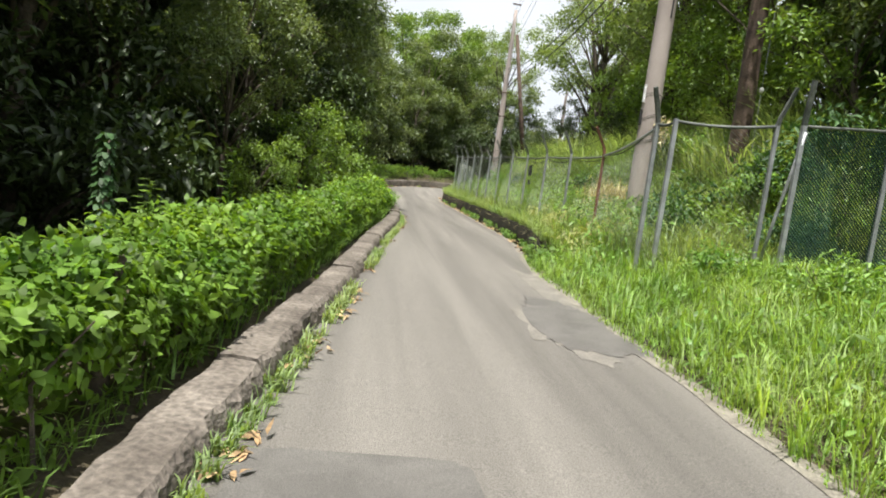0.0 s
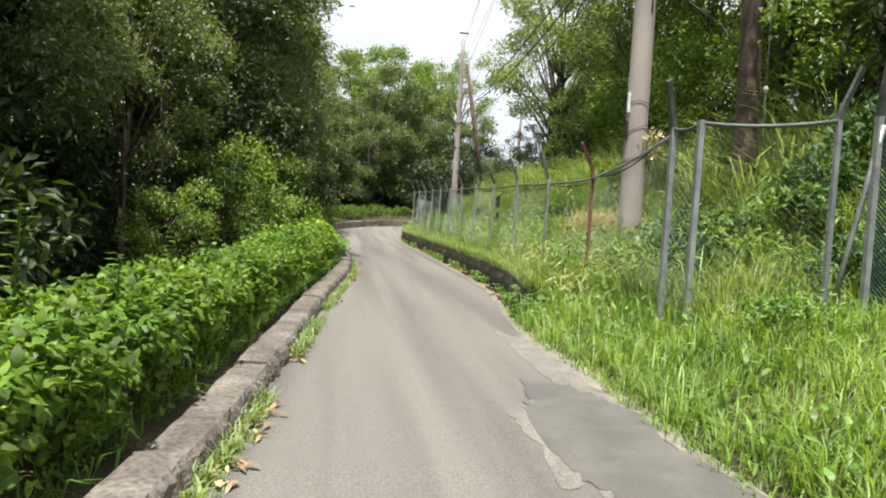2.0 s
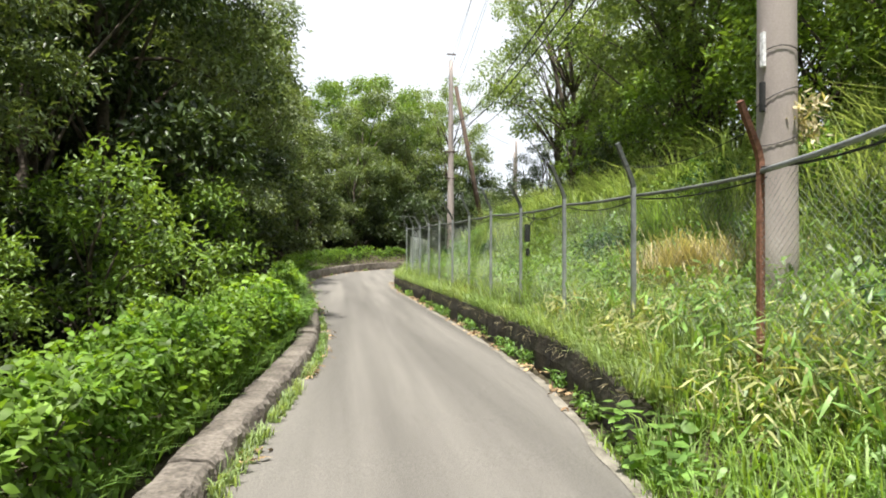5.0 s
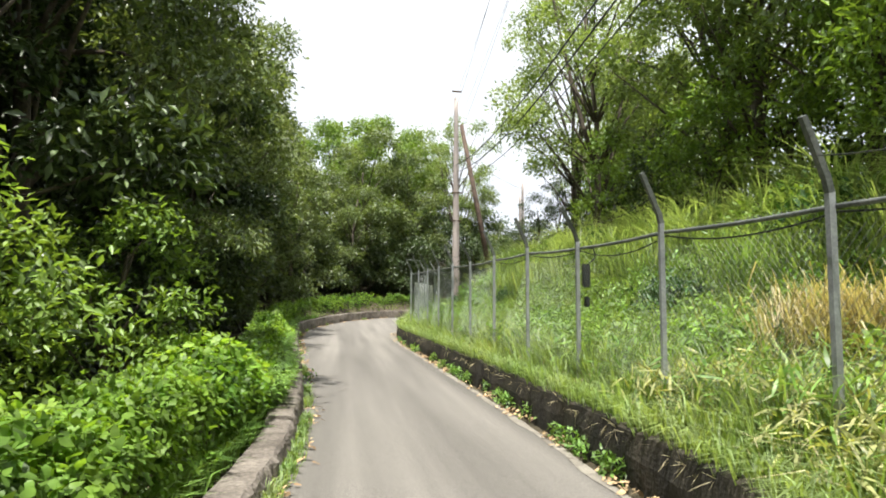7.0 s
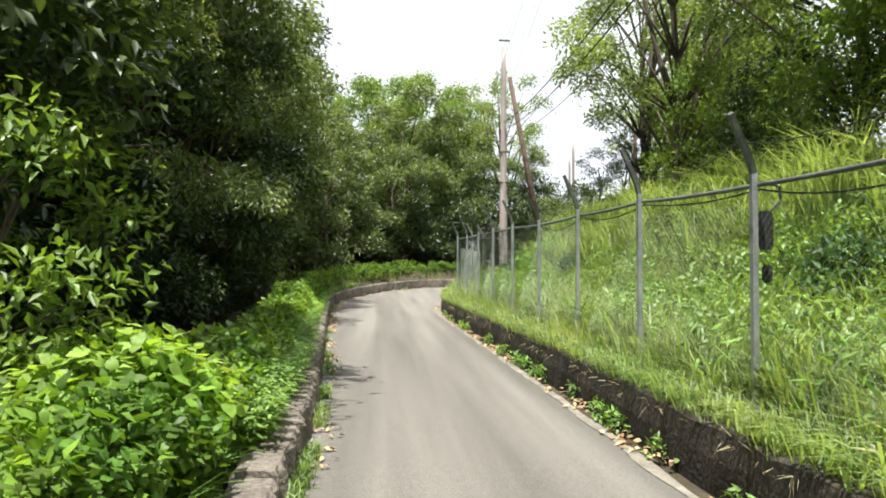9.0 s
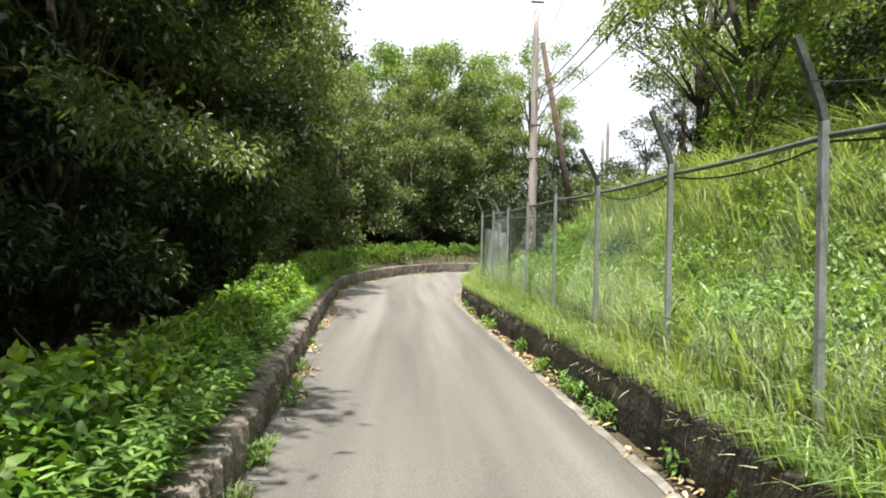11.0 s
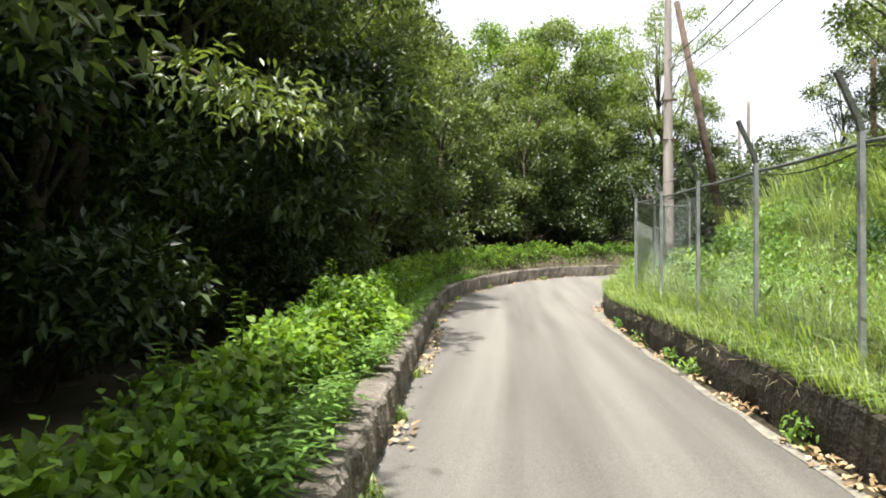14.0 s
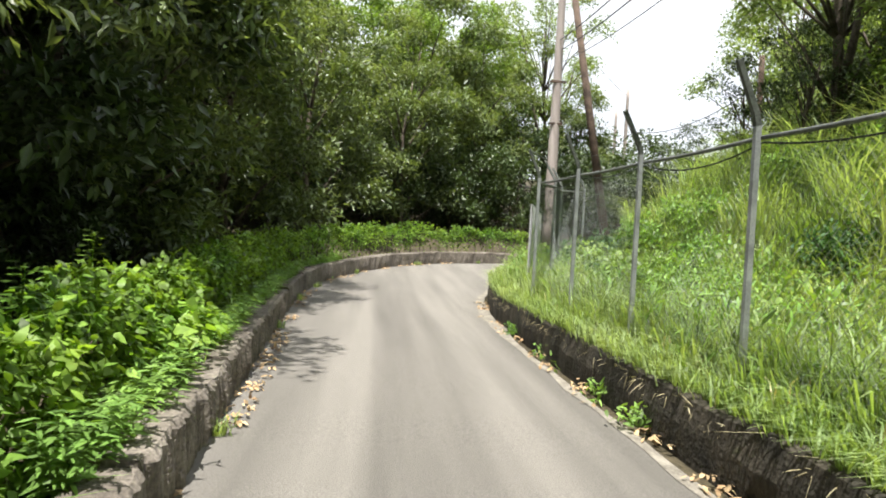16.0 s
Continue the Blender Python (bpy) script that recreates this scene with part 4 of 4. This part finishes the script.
# verge before the wall
p, dr = scatter(52000, 0.9, 6.5, -1.5, 11.6, lambda x, y, d: (d > 0.03) & ((y < 7.7) | (x < 2.4)))
cl = patchy(p, 1.3)
ln = (0.13 + 0.15 * gr.random(len(p)) + 0.13 * np.clip(cl, -0.6, 1)) * np.interp(dr, [0, 0.5, 1.5], [0.5, 0.9, 1.25])
v, f = blades(p, gr.normal(size=(len(p), 3)), 0.25 + 0.6 * gr.random(len(p)), np.clip(ln, 0.06, 1), 0.007 + 0.007 * gr.random(len(p)))
stuff("verge_grass", v, f, M_VERGE, "bright green rough grass on the verge", "grass")
# broad weeds on the verge
p, dr = scatter(5200, 1.0, 6.0, 0, 11.5, lambda x, y, d: (d > 0.25) & ((y < 7.6) | (x < 2.3)))
n = len(p)
v, f = leaves(p + np.array([0, 0, 1]) * (0.06 + 0.22 * gr.random((n, 1))), gr.normal(size=(n, 3)) + np.array([[0, 0, 0.25]]), np.tile([[0, 0, 1.0]], (n, 1)) + gr.normal(size=(n, 3)) * 0.3, 0.06 + 0.09 * gr.random(n), 0.02 + 0.03 * gr.random(n))
stuff("verge_weeds", v, f, M_LEAF_SASA, "small broad-leaved weeds in the verge", "weeds")
# long grass between the wall and the fence
p, dr = scatter(60000, 1.4, 4.2, 11.0, 42.5, lambda x, y, d: (d > 0.42) & (d < 1.5))
cl = patchy(p, 0.9, 4.0)
ln = (0.22 + 0.26 * gr.random(len(p)) + 0.12 * cl) * np.interp(dr, [0.42, 0.7], [0.7, 1.0])
v, f = blades(p, gr.normal(size=(len(p), 3)) + np.array([[-0.5, 0, 0]]), 0.25 + 0.6 * gr.random(len(p)), np.clip(ln, 0.1, 1), 0.008 + 0.008 * gr.random(len(p)))
stuff("wall_grass", v, f, M_GRASS, "long green grass hanging over the retaining wall", "grass")
# the bank beyond the fence
p, dr = scatter(70000, 2.2, 10.0, 7.6, 44, lambda x, y, d: (x > 2.25) & (d > 0.7) & (gr.random(len(x)) < np.interp(x, [2.3, 6, 10], [1, 0.9, 0.25])))
cl = patchy(p, 0.5, 9.0)
ln = 0.28 + 0.3 * gr.random(len(p)) + 0.25 * cl
v, f = blades(p, gr.normal(size=(len(p), 3)) + np.array([[-0.25, -0.1, 0]]), 0.3 + 0.65 * gr.random(len(p)), np.clip(ln, 0.12, 1), 0.011 + 0.012 * gr.random(len(p)))
stuff("bank_grass", v, f, M_BANK, "tall green grass covering the bank", "grass")
# bamboo grass on the bank and by the wall's start
p, dr = scatter(30000, 1.8, 8.0, 8.0, 40, lambda x, y, d: (d > 0.6))
k = (patchy(p, 0.45, 2.0) > 0.02) | ((p[:, 1] < 15) & (p[:, 1] > 10) & (p[:, 0] < 3.2))
p = p[k]
n = len(p)
v, f = leaves(p + np.array([0, 0, 1]) * (0.15 + 0.5 * gr.random((n, 1))), gr.normal(size=(n, 3)) + np.array([[-0.4, -0.2, 0.0]]), np.tile([[0, 0, 1.0]], (n, 1)) + gr.normal(size=(n, 3)) * 0.4, 0.12 + 0.12 * gr.random(n), 0.018 + 0.016 * gr.random(n))
stuff("bamboo_grass", v, f, M_LEAF_SASA, "bamboo grass with long pointed leaves on the bank", "bamboo grass")
c, _ = scatter(5200, 2.2, 9.5, 7.8, 42, lambda x, y, d: (x > 2.3) & (d > 0.8))
stuff("bank_tussocks", *tufts(c, 16, 0.10, 0.62, 0.016, (0.2, 1.0), (-0.25, -0.05)), M_GRASS, "arching tussocks of tall grass on the bank", "grass")
c, _ = scatter(1900, 1.4, 3.0, 11.2, 40, lambda x, y, d: (d > 0.45) & (d < 1.0))
stuff("wall_tussocks", *tufts(c, 14, 0.07, 0.5, 0.013, (0.2, 1.1), (-0.35, -0.1)), M_GRASS, "arching grass tussocks along the retaining wall", "grass")
c, _ = scatter(2300, 1.0, 6.0, -1, 11.3, lambda x, y, d: (d > 0.2) & ((y < 7.6) | (x < 2.4)))
stuff("verge_tussocks", *tufts(c, 16, 0.09, 0.36, 0.010, (0.2, 1.0)), M_VERGE, "grass tussocks standing on the verge", "grass")
# dry straw
p, dr = scatter(9000, 1.7, 5.0, 8.6, 36, lambda x, y, d: (d > 0.42))
k = ((np.hypot(p[:, 0] - 4.2, p[:, 1] - 15.0) < 0.75)) | (gr.random(len(p)) < 0.22)
p = p[k]
n = len(p)
v, f = blades(p + np.array([0, 0, 0.03]), gr.normal(size=(n, 3)) + np.array([[-0.6, -0.3, 0]]), 0.6 + 0.5 * gr.random(n), 0.25 + 0.3 * gr.random(n), 0.008 + 0.008 * gr.random(n))
stuff("dry_straw", v, f, M_STRAW, "dry straw and dead stalks on the bank", "straw")
heap = gr.normal(size=(2200, 3)) * np.array([[0.34, 0.45, 0.16]])
hp = np.array([[4.2, 15.0, gz(4.2, 15.0) + 0.42]]) + heap
v, f = blades(hp, gr.normal(size=(2200, 3)) + np.array([[-0.8, -0.2, 0]]), 0.9 + 0.3 * gr.random(2200), 0.3 + 0.2 * gr.random(2200), 0.008 + 0.006 * gr.random(2200))
stuff("straw_heap", v, f, M_STRAW, "heap of cut dry straw behind the fence", "straw")


def along(line, n, lo, hi, d0, d1):
    """Random places beside a line, between two values of y, with heights of the lane."""
    ok = np.where((line[:, 1] > lo) & (line[:, 1] < hi))[0]
    i = gr.choice(ok, n)
    g = unit(np.gradient(line, axis=0))[i]
    d = gr.uniform(d0, d1, n)[:, None]
    xy = line[i] + np.stack([g[:, 1], -g[:, 0]], 1) * d + gr.normal(size=(n, 2)) * 0.02
    return np.c_[xy, road_z(line[i, 1])]


# weeds in the joint at the foot of the kerb, in clumps
p = along(EDGE_L, 14000, -2, 46, 0.0, 0.12)
p = p[patchy(p, 1.6, 11.0) > np.interp(p[:, 1], [0, 14, 20, 40], [-0.3, -0.2, 0.12, 0.25])]
n = len(p)
v, f = blades(p, gr.normal(size=(n, 3)) + np.array([[0.3, 0, 0]]), 0.3 + 0.6 * gr.random(n), 0.05 + 0.13 * gr.random(n), 0.008 + 0.008 * gr.random(n))
stuff("kerb_weeds", v, f, M_GRASS, "weeds growing in the joint at the kerb", "weeds")
# grasses between the kerb and the hedge
p = along(EDGE_L, 9000, -2, 46, -0.60, -0.40)
p = p[gr.random(len(p)) < np.interp(p[:, 1], [4, 12], [0.45, 1.0])]
p[:, 2] += 0.08
n = len(p)
v, f = blades(p, gr.normal(size=(n, 3)) + np.array([[0.6, -0.1, 0]]), 0.5 + 0.5 * gr.random(n), (0.22 + 0.26 * gr.random(n)) * np.interp(p[:, 1], [6, 14], [0.55, 1.0]), (0.012 + 0.018 * gr.random(n)) * np.interp(p[:, 1], [6, 14], [0.6, 1.0]))
stuff("hedge_grass", v, f, M_LEAF_SASA, "arching grass at the foot of the hedge", "grass")
# weeds in the gutter below the retaining wall
p = along(EDGE_R, 5000, 12, 34, 0.06, 0.22)
p = p[patchy(p, 1.1, 17.0) > np.interp(p[:, 1], [12, 20, 24, 34], [0.15, 0.0, 0.15, 0.3])]
n = len(p)
v, f = leaves(p + np.array([0, 0, 1]) * 0.16 * gr.random((n, 1)), gr.normal(size=(n, 3)) + np.array([[0, 0, 0.3]]), np.tile([[0, 0, 1.0]], (n, 1)) + gr.normal(size=(n, 3)) * 0.3, 0.05 + 0.06 * gr.random(n), 0.018 + 0.02 * gr.random(n))
stuff("gutter_weeds", v, f, M_LEAF_SASA, "green weeds in the gutter under the wall", "weeds")
# dead leaves along both edges
p = np.concatenate([along(EDGE_L, 2600, -2, 46, 0.0, 0.22), along(EDGE_R, 1500, 12, 36, -0.02, 0.2)])
p[:, 2] += 0.03
p = p[patchy(p, 1.2, 23.0) > 0.05]
n = len(p)
v, f = leaves(p, gr.normal(size=(n, 3)) * np.array([[1, 1, 0.15]]), np.tile([[0, 0, 1.0]], (n, 1)) + gr.normal(size=(n, 3)) * 0.35, 0.05 + 0.05 * gr.random(n), 0.022 + 0.02 * gr.random(n))
stuff("dead_leaves", v, f, M_DRYLEAF, "dry brown leaves along the lane's edges", "leaves")


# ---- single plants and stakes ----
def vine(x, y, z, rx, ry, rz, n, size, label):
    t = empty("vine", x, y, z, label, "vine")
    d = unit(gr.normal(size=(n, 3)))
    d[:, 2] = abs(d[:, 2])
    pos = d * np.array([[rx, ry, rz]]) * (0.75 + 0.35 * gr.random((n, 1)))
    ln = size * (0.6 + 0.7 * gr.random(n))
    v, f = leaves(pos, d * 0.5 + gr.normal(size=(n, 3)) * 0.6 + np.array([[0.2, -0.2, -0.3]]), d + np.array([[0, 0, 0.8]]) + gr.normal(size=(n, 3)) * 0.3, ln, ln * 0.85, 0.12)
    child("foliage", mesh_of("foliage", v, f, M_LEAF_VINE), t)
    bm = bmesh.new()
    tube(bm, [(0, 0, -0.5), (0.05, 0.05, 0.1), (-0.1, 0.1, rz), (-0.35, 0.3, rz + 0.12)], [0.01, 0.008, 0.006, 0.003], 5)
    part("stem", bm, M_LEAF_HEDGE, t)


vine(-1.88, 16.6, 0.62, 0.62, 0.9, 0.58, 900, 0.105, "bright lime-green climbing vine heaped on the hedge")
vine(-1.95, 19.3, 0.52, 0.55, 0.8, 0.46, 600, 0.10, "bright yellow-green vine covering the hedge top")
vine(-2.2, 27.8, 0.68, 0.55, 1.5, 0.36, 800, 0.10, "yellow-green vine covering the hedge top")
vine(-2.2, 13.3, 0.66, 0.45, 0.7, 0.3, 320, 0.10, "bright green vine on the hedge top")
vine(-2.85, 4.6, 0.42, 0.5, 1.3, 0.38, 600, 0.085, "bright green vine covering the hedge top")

# broad heart-shaped weed where the wall begins
for x, y, k in [(1.42, 10.75, 1.0), (1.5, 11.3, 0.8), (1.36, 10.3, 0.7)]:
    w = empty("weed_plant", x, y, gz(x, y), "broad heart-leaved green weed at the wall's start", "weed")
    n = 26
    a = gr.uniform(0, 6.28, n)
    way = np.stack([np.cos(a), np.sin(a), gr.uniform(-0.1, 0.5, n)], 1)
    pos = way * np.array([[0.14, 0.14, 0.1]]) * k + np.array([[0, 0, 1]]) * gr.uniform(0.05, 0.42, (n, 1)) * k
    v, f = leaves(pos, way, np.tile([[0, 0, 1.0]], (n, 1)) + gr.normal(size=(n, 3)) * 0.2, 0.15 * k * (0.7 + 0.5 * gr.random(n)), 0.13 * k, 0.1)
    child("foliage", mesh_of("foliage", v, f, M_LEAF_SASA), w)
    bm = bmesh.new()
    tube(bm, [(0, 0, -0.05), (0.02, 0.01, 0.4 * k)], [0.01, 0.005], 5)
    part("stem", bm, M_LEAF_SASA, w)

# small tufts by the gutter and the kerb
for x, y, k in [(1.72, 27.6, 1.0), (1.70, 23.4, 0.8), (-0.98, 21.6, 0.9), (-1.02, 19.9, 0.8)]:
    w = empty("weed_plant", x, y, float(road_z(y)), "small green weed at the lane's edge", "weed")
    n = 60
    way = gr.normal(size=(n, 3)) + np.array([[0, 0, 0.5]])
    pos = gr.normal(size=(n, 3)) * 0.07 * k * np.array([[1, 1, 0.6]]) + np.array([[0, 0, 0.1 * k]])
    v, f = leaves(pos, way, np.tile([[0, 0, 1.0]], (n, 1)) + gr.normal(size=(n, 3)) * 0.3, 0.08 * k, 0.035 * k)
    child("foliage", mesh_of("foliage", v, f, M_LEAF_SASA), w)

# tree stump in the hedge
st = empty("hedge_stake", -2.72, 2.75, gz(-2.72, 2.75), "brown bark-covered stump inside the hedge", "stump")
bm = bmesh.new()
tube(bm, [(0, 0, -0.1), (0.01, 0.0, 0.3), (0.03, 0.01, 0.62)], [0.075, 0.06, 0.055], 10)
part("stem", bm, M_BARK, st, smooth=True)
bm = bmesh.new()
tube(bm, [(0.03, 0.01, 0.5), (0.1, -0.03, 0.72)], [0.03, 0.02], 7)
part("limb", bm, M_BARK, st, smooth=True)

# dead creeper caught on the pole
cr = empty("dead_creeper", 3.95, 12.6, 2.9, "dry brown creeper caught on the utility pole", "creeper")
n = 160
v, f = leaves(gr.normal(size=(n, 3)) * np.array([[0.10, 0.08, 0.13]]), gr.normal(size=(n, 3)) + np.array([[0, 0, -0.5]]), gr.normal(size=(n, 3)), 0.09 + 0.07 * gr.random(n), 0.02 + 0.02 * gr.random(n))
child("foliage", mesh_of("foliage", v, f, M_STRAW), cr)

# dry grass hanging over the wall's edge
p = along(EDGE_R, 3600, 11.4, 40, 0.22, 0.46)
p[:, 2] += 0.36
p = p[patchy(p, 1.4, 31.0) > -0.15]
n = len(p)
v, f = leaves(p, np.array([[-0.4, 0.0, -0.3]]) + gr.normal(size=(n, 3)) * 0.8, np.tile([[-0.5, 0, 0.8]], (n, 1)) + gr.normal(size=(n, 3)) * 0.4, 0.07 + 0.13 * gr.random(n), 0.004 + 0.004 * gr.random(n))
stuff("hanging_straw", v, f, M_STRAW, "dry grass hanging over the retaining wall", "straw")
p = along(EDGE_R, 9000, 11.2, 40, 0.24, 0.5)
p[:, 2] += 0.38
n = len(p)
v, f = blades(p, np.array([[-0.6, -0.1, 0]]) + gr.normal(size=(n, 3)) * 1.1, 0.4 + 0.8 * gr.random(n), 0.18 + 0.24 * gr.random(n), 0.008 + 0.01 * gr.random(n))
stuff("hanging_grass", v, f, M_GRASS, "green grass arching over the retaining wall's edge", "grass")
# bank herbs of broader leaf, in drifts
p, dr = scatter(26000, 2.4, 8.0, 9.0, 40, lambda x, y, d: (d > 1.0))
p = p[patchy(p, 0.5, 41.0) > 0.05]
n = len(p)
v, f = leaves(p + np.array([0, 0, 1]) * (0.15 + 0.65 * gr.random((n, 1))), gr.normal(size=(n, 3)) + np.array([[-0.3, -0.3, 0.0]]), np.tile([[0, 0, 1.0]], (n, 1)) + gr.normal(size=(n, 3)) * 0.4, 0.07 + 0.08 * gr.random(n), 0.03 + 0.03 * gr.random(n))
stuff("bank_herbs", v, f, M_LEAF_BRIGHT, "broad-leaved herbs among the bank's grass", "weeds")


# ---- bushes, crest grass and kerb herbs ----
def low_bush(seed, mat, label, size=0.1, aspect=0.45):
    b = empty("bush", 0, 0, 0, label, "bush", "bushes on the bank")
    r = random.Random(seed)
    bm = bmesh.new()
    for k in range(7):
        a = k * 0.9 + r.random()
        tube(bm, [(0, 0, -0.1), (0.2 * math.cos(a), 0.2 * math.sin(a), 0.3), (0.45 * math.cos(a), 0.45 * math.sin(a), 0.55)], [0.014, 0.009, 0.004], 5)
    part("stem", bm, M_BARK, b)
    lumps = [(r.uniform(-0.5, 0.5), r.uniform(-0.5, 0.5), r.uniform(0.2, 0.5), r.uniform(0.22, 0.42)) for k in range(8)]
    v, f = crown_arrays(lumps, 900, size, 0.2, 0.75, seed, aspect)
    child("foliage", mesh_of("foliage", v, f, mat), b)
    return b


bushes = [low_bush(5, M_LEAF_SASA, "low mid-green leafy bush among the bank's grass"), low_bush(9, M_LEAF_BRIGHT, "low yellow-green bush on the bank", 0.085, 0.6),
          low_bush(14, M_LEAF_DEEP, "low dark green bush on the bank", 0.12, 0.4)]
br = random.Random(31)
for k in range(64):
    y = br.uniform(8.5, 38)
    place(bushes[br.choice((0, 0, 1, 1, 2))], br.uniform(3.3, 7.2), y, br.uniform(0.5, 1.15), br.uniform(0, 360))
for x, y, k, i in [(3.2, 9.6, 0.9, 2), (3.9, 10.2, 1.1, 2), (4.6, 9.2, 1.0, 0), (5.6, 9.4, 1.2, 2), (4.3, 8.1, 0.8, 2), (3.0, 5.6, 0.7, 0), (4.4, 5.8, 0.8, 2), (2.6, 7.0, 0.6, 0)]:
    place(bushes[i], x, y, k, x * 100)
settle(bushes[0], 5.2, 20.4, 1.0)
settle(bushes[1], 4.6, 25.2, 0.9)
settle(bushes[2], 6.1, 17.3, 1.0)
c, _ = scatter(520, 5.2, 8.2, 10.5, 38, lambda x, y, d: (d > 2.0))
stuff("crest_grass", *tufts(c, 26, 0.14, 1.15, 0.026, (0.3, 1.0), (-0.3, -0.1)), M_BANK, "tall arching pampas-like grass along the crest of the bank", "grass")
# upright leafy weeds among the grass
c, _ = scatter(420, 2.0, 6.5, 12, 40, lambda x, y, d: (d > 0.6))
n = len(c) * 22
i = np.repeat(np.arange(len(c)), 22)
tt = np.tile(np.linspace(0.15, 1, 22), len(c))
hh = (0.35 + 0.5 * gr.random(len(c)))[i]
a = np.arange(n) * 2.4
v, f = leaves(c[i] + np.stack([0 * tt, 0 * tt, tt * hh], 1), np.stack([np.cos(a), np.sin(a), 0.35 + 0 * a], 1), np.tile([[0, 0, 1.0]], (n, 1)), 0.13 - 0.06 * tt, 0.032 - 0.01 * tt)
stuff("tall_weeds", v, f, M_LEAF_SASA, "upright narrow-leaved weeds standing in the bank's grass", "weeds")
# leafy herbs that lean over the kerb's top
c = along(EDGE_L, 1700, 17, 40, -0.52, -0.27)
c[:, 2] += 0.24
c = c[patchy(c, 0.7, 51.0) > -0.12]
n = len(c) * 16
i = np.repeat(np.arange(len(c)), 16)
tt = np.tile(np.linspace(0.1, 1, 16), len(c))
hh = (0.18 + 0.3 * gr.random(len(c)))[i]
a = np.arange(n) * 2.4
lean = gr.uniform(0.1, 0.8, len(c))[i]
v, f = leaves(c[i] + np.stack([tt * hh * lean, -0.2 * tt * hh, tt * hh * 0.9], 1), np.stack([np.cos(a) + 0.3, np.sin(a), 0.1 + 0 * a], 1), np.tile([[0, 0, 1.0]], (n, 1)) + gr.normal(size=(n, 3)) * 0.2, 0.15 - 0.06 * tt, 0.03 - 0.008 * tt)
stuff("kerb_herbs", v, f, M_LEAF_SASA, "narrow-leaved herbs leaning over the kerb's top", "weeds")
# stake wrapped in creeper at the back of the hedge
ls = empty("creeper_stake", -3.4, 4.4, gz(-3.4, 4.4), "thin stake wrapped in green creeper behind the hedge", "stake")
bm = bmesh.new()
tube(bm, [(0, 0, -0.1), (0.01, 0, 0.6), (0.02, 0.01, 1.2)], [0.025, 0.022, 0.016], 7)
part("shaft", bm, M_BARK, ls, smooth=True)
n = 260
a, tt = gr.uniform(0, 6.28, n), gr.random(n)
way = np.stack([np.cos(a), np.sin(a), -0.5 + 0 * a], 1)
v, f = leaves(np.stack([np.cos(a) * (0.07 - 0.05 * tt), np.sin(a) * (0.07 - 0.05 * tt), 0.25 + tt], 1), way, way + np.array([[0, 0, 1.0]]), 0.05 + 0.03 * gr.random(n), 0.045 + 0.01 * gr.random(n))
child("creeper", mesh_of("creeper", v, f, M_LEAF_DEEP), ls)
# yellowed bamboo grass where the wall begins
p, dr = scatter(5200, 1.7, 4.2, 9.8, 15.5, lambda x, y, d: (d > 0.45))
p = p[patchy(p, 0.9, 61.0) > -0.1]
n = len(p)
v, f = leaves(p + np.array([0, 0, 1]) * (0.12 + 0.35 * gr.random((n, 1))), gr.normal(size=(n, 3)) + np.array([[-0.5, -0.3, 0.0]]), np.tile([[0, 0, 1.0]], (n, 1)) + gr.normal(size=(n, 3)) * 0.4, 0.13 + 0.12 * gr.random(n), 0.014 + 0.014 * gr.random(n))
stuff("yellow_bamboo_grass", v, f, M_LEAF_YELLOW, "yellowed bamboo grass beside the retaining wall's start", "bamboo grass")
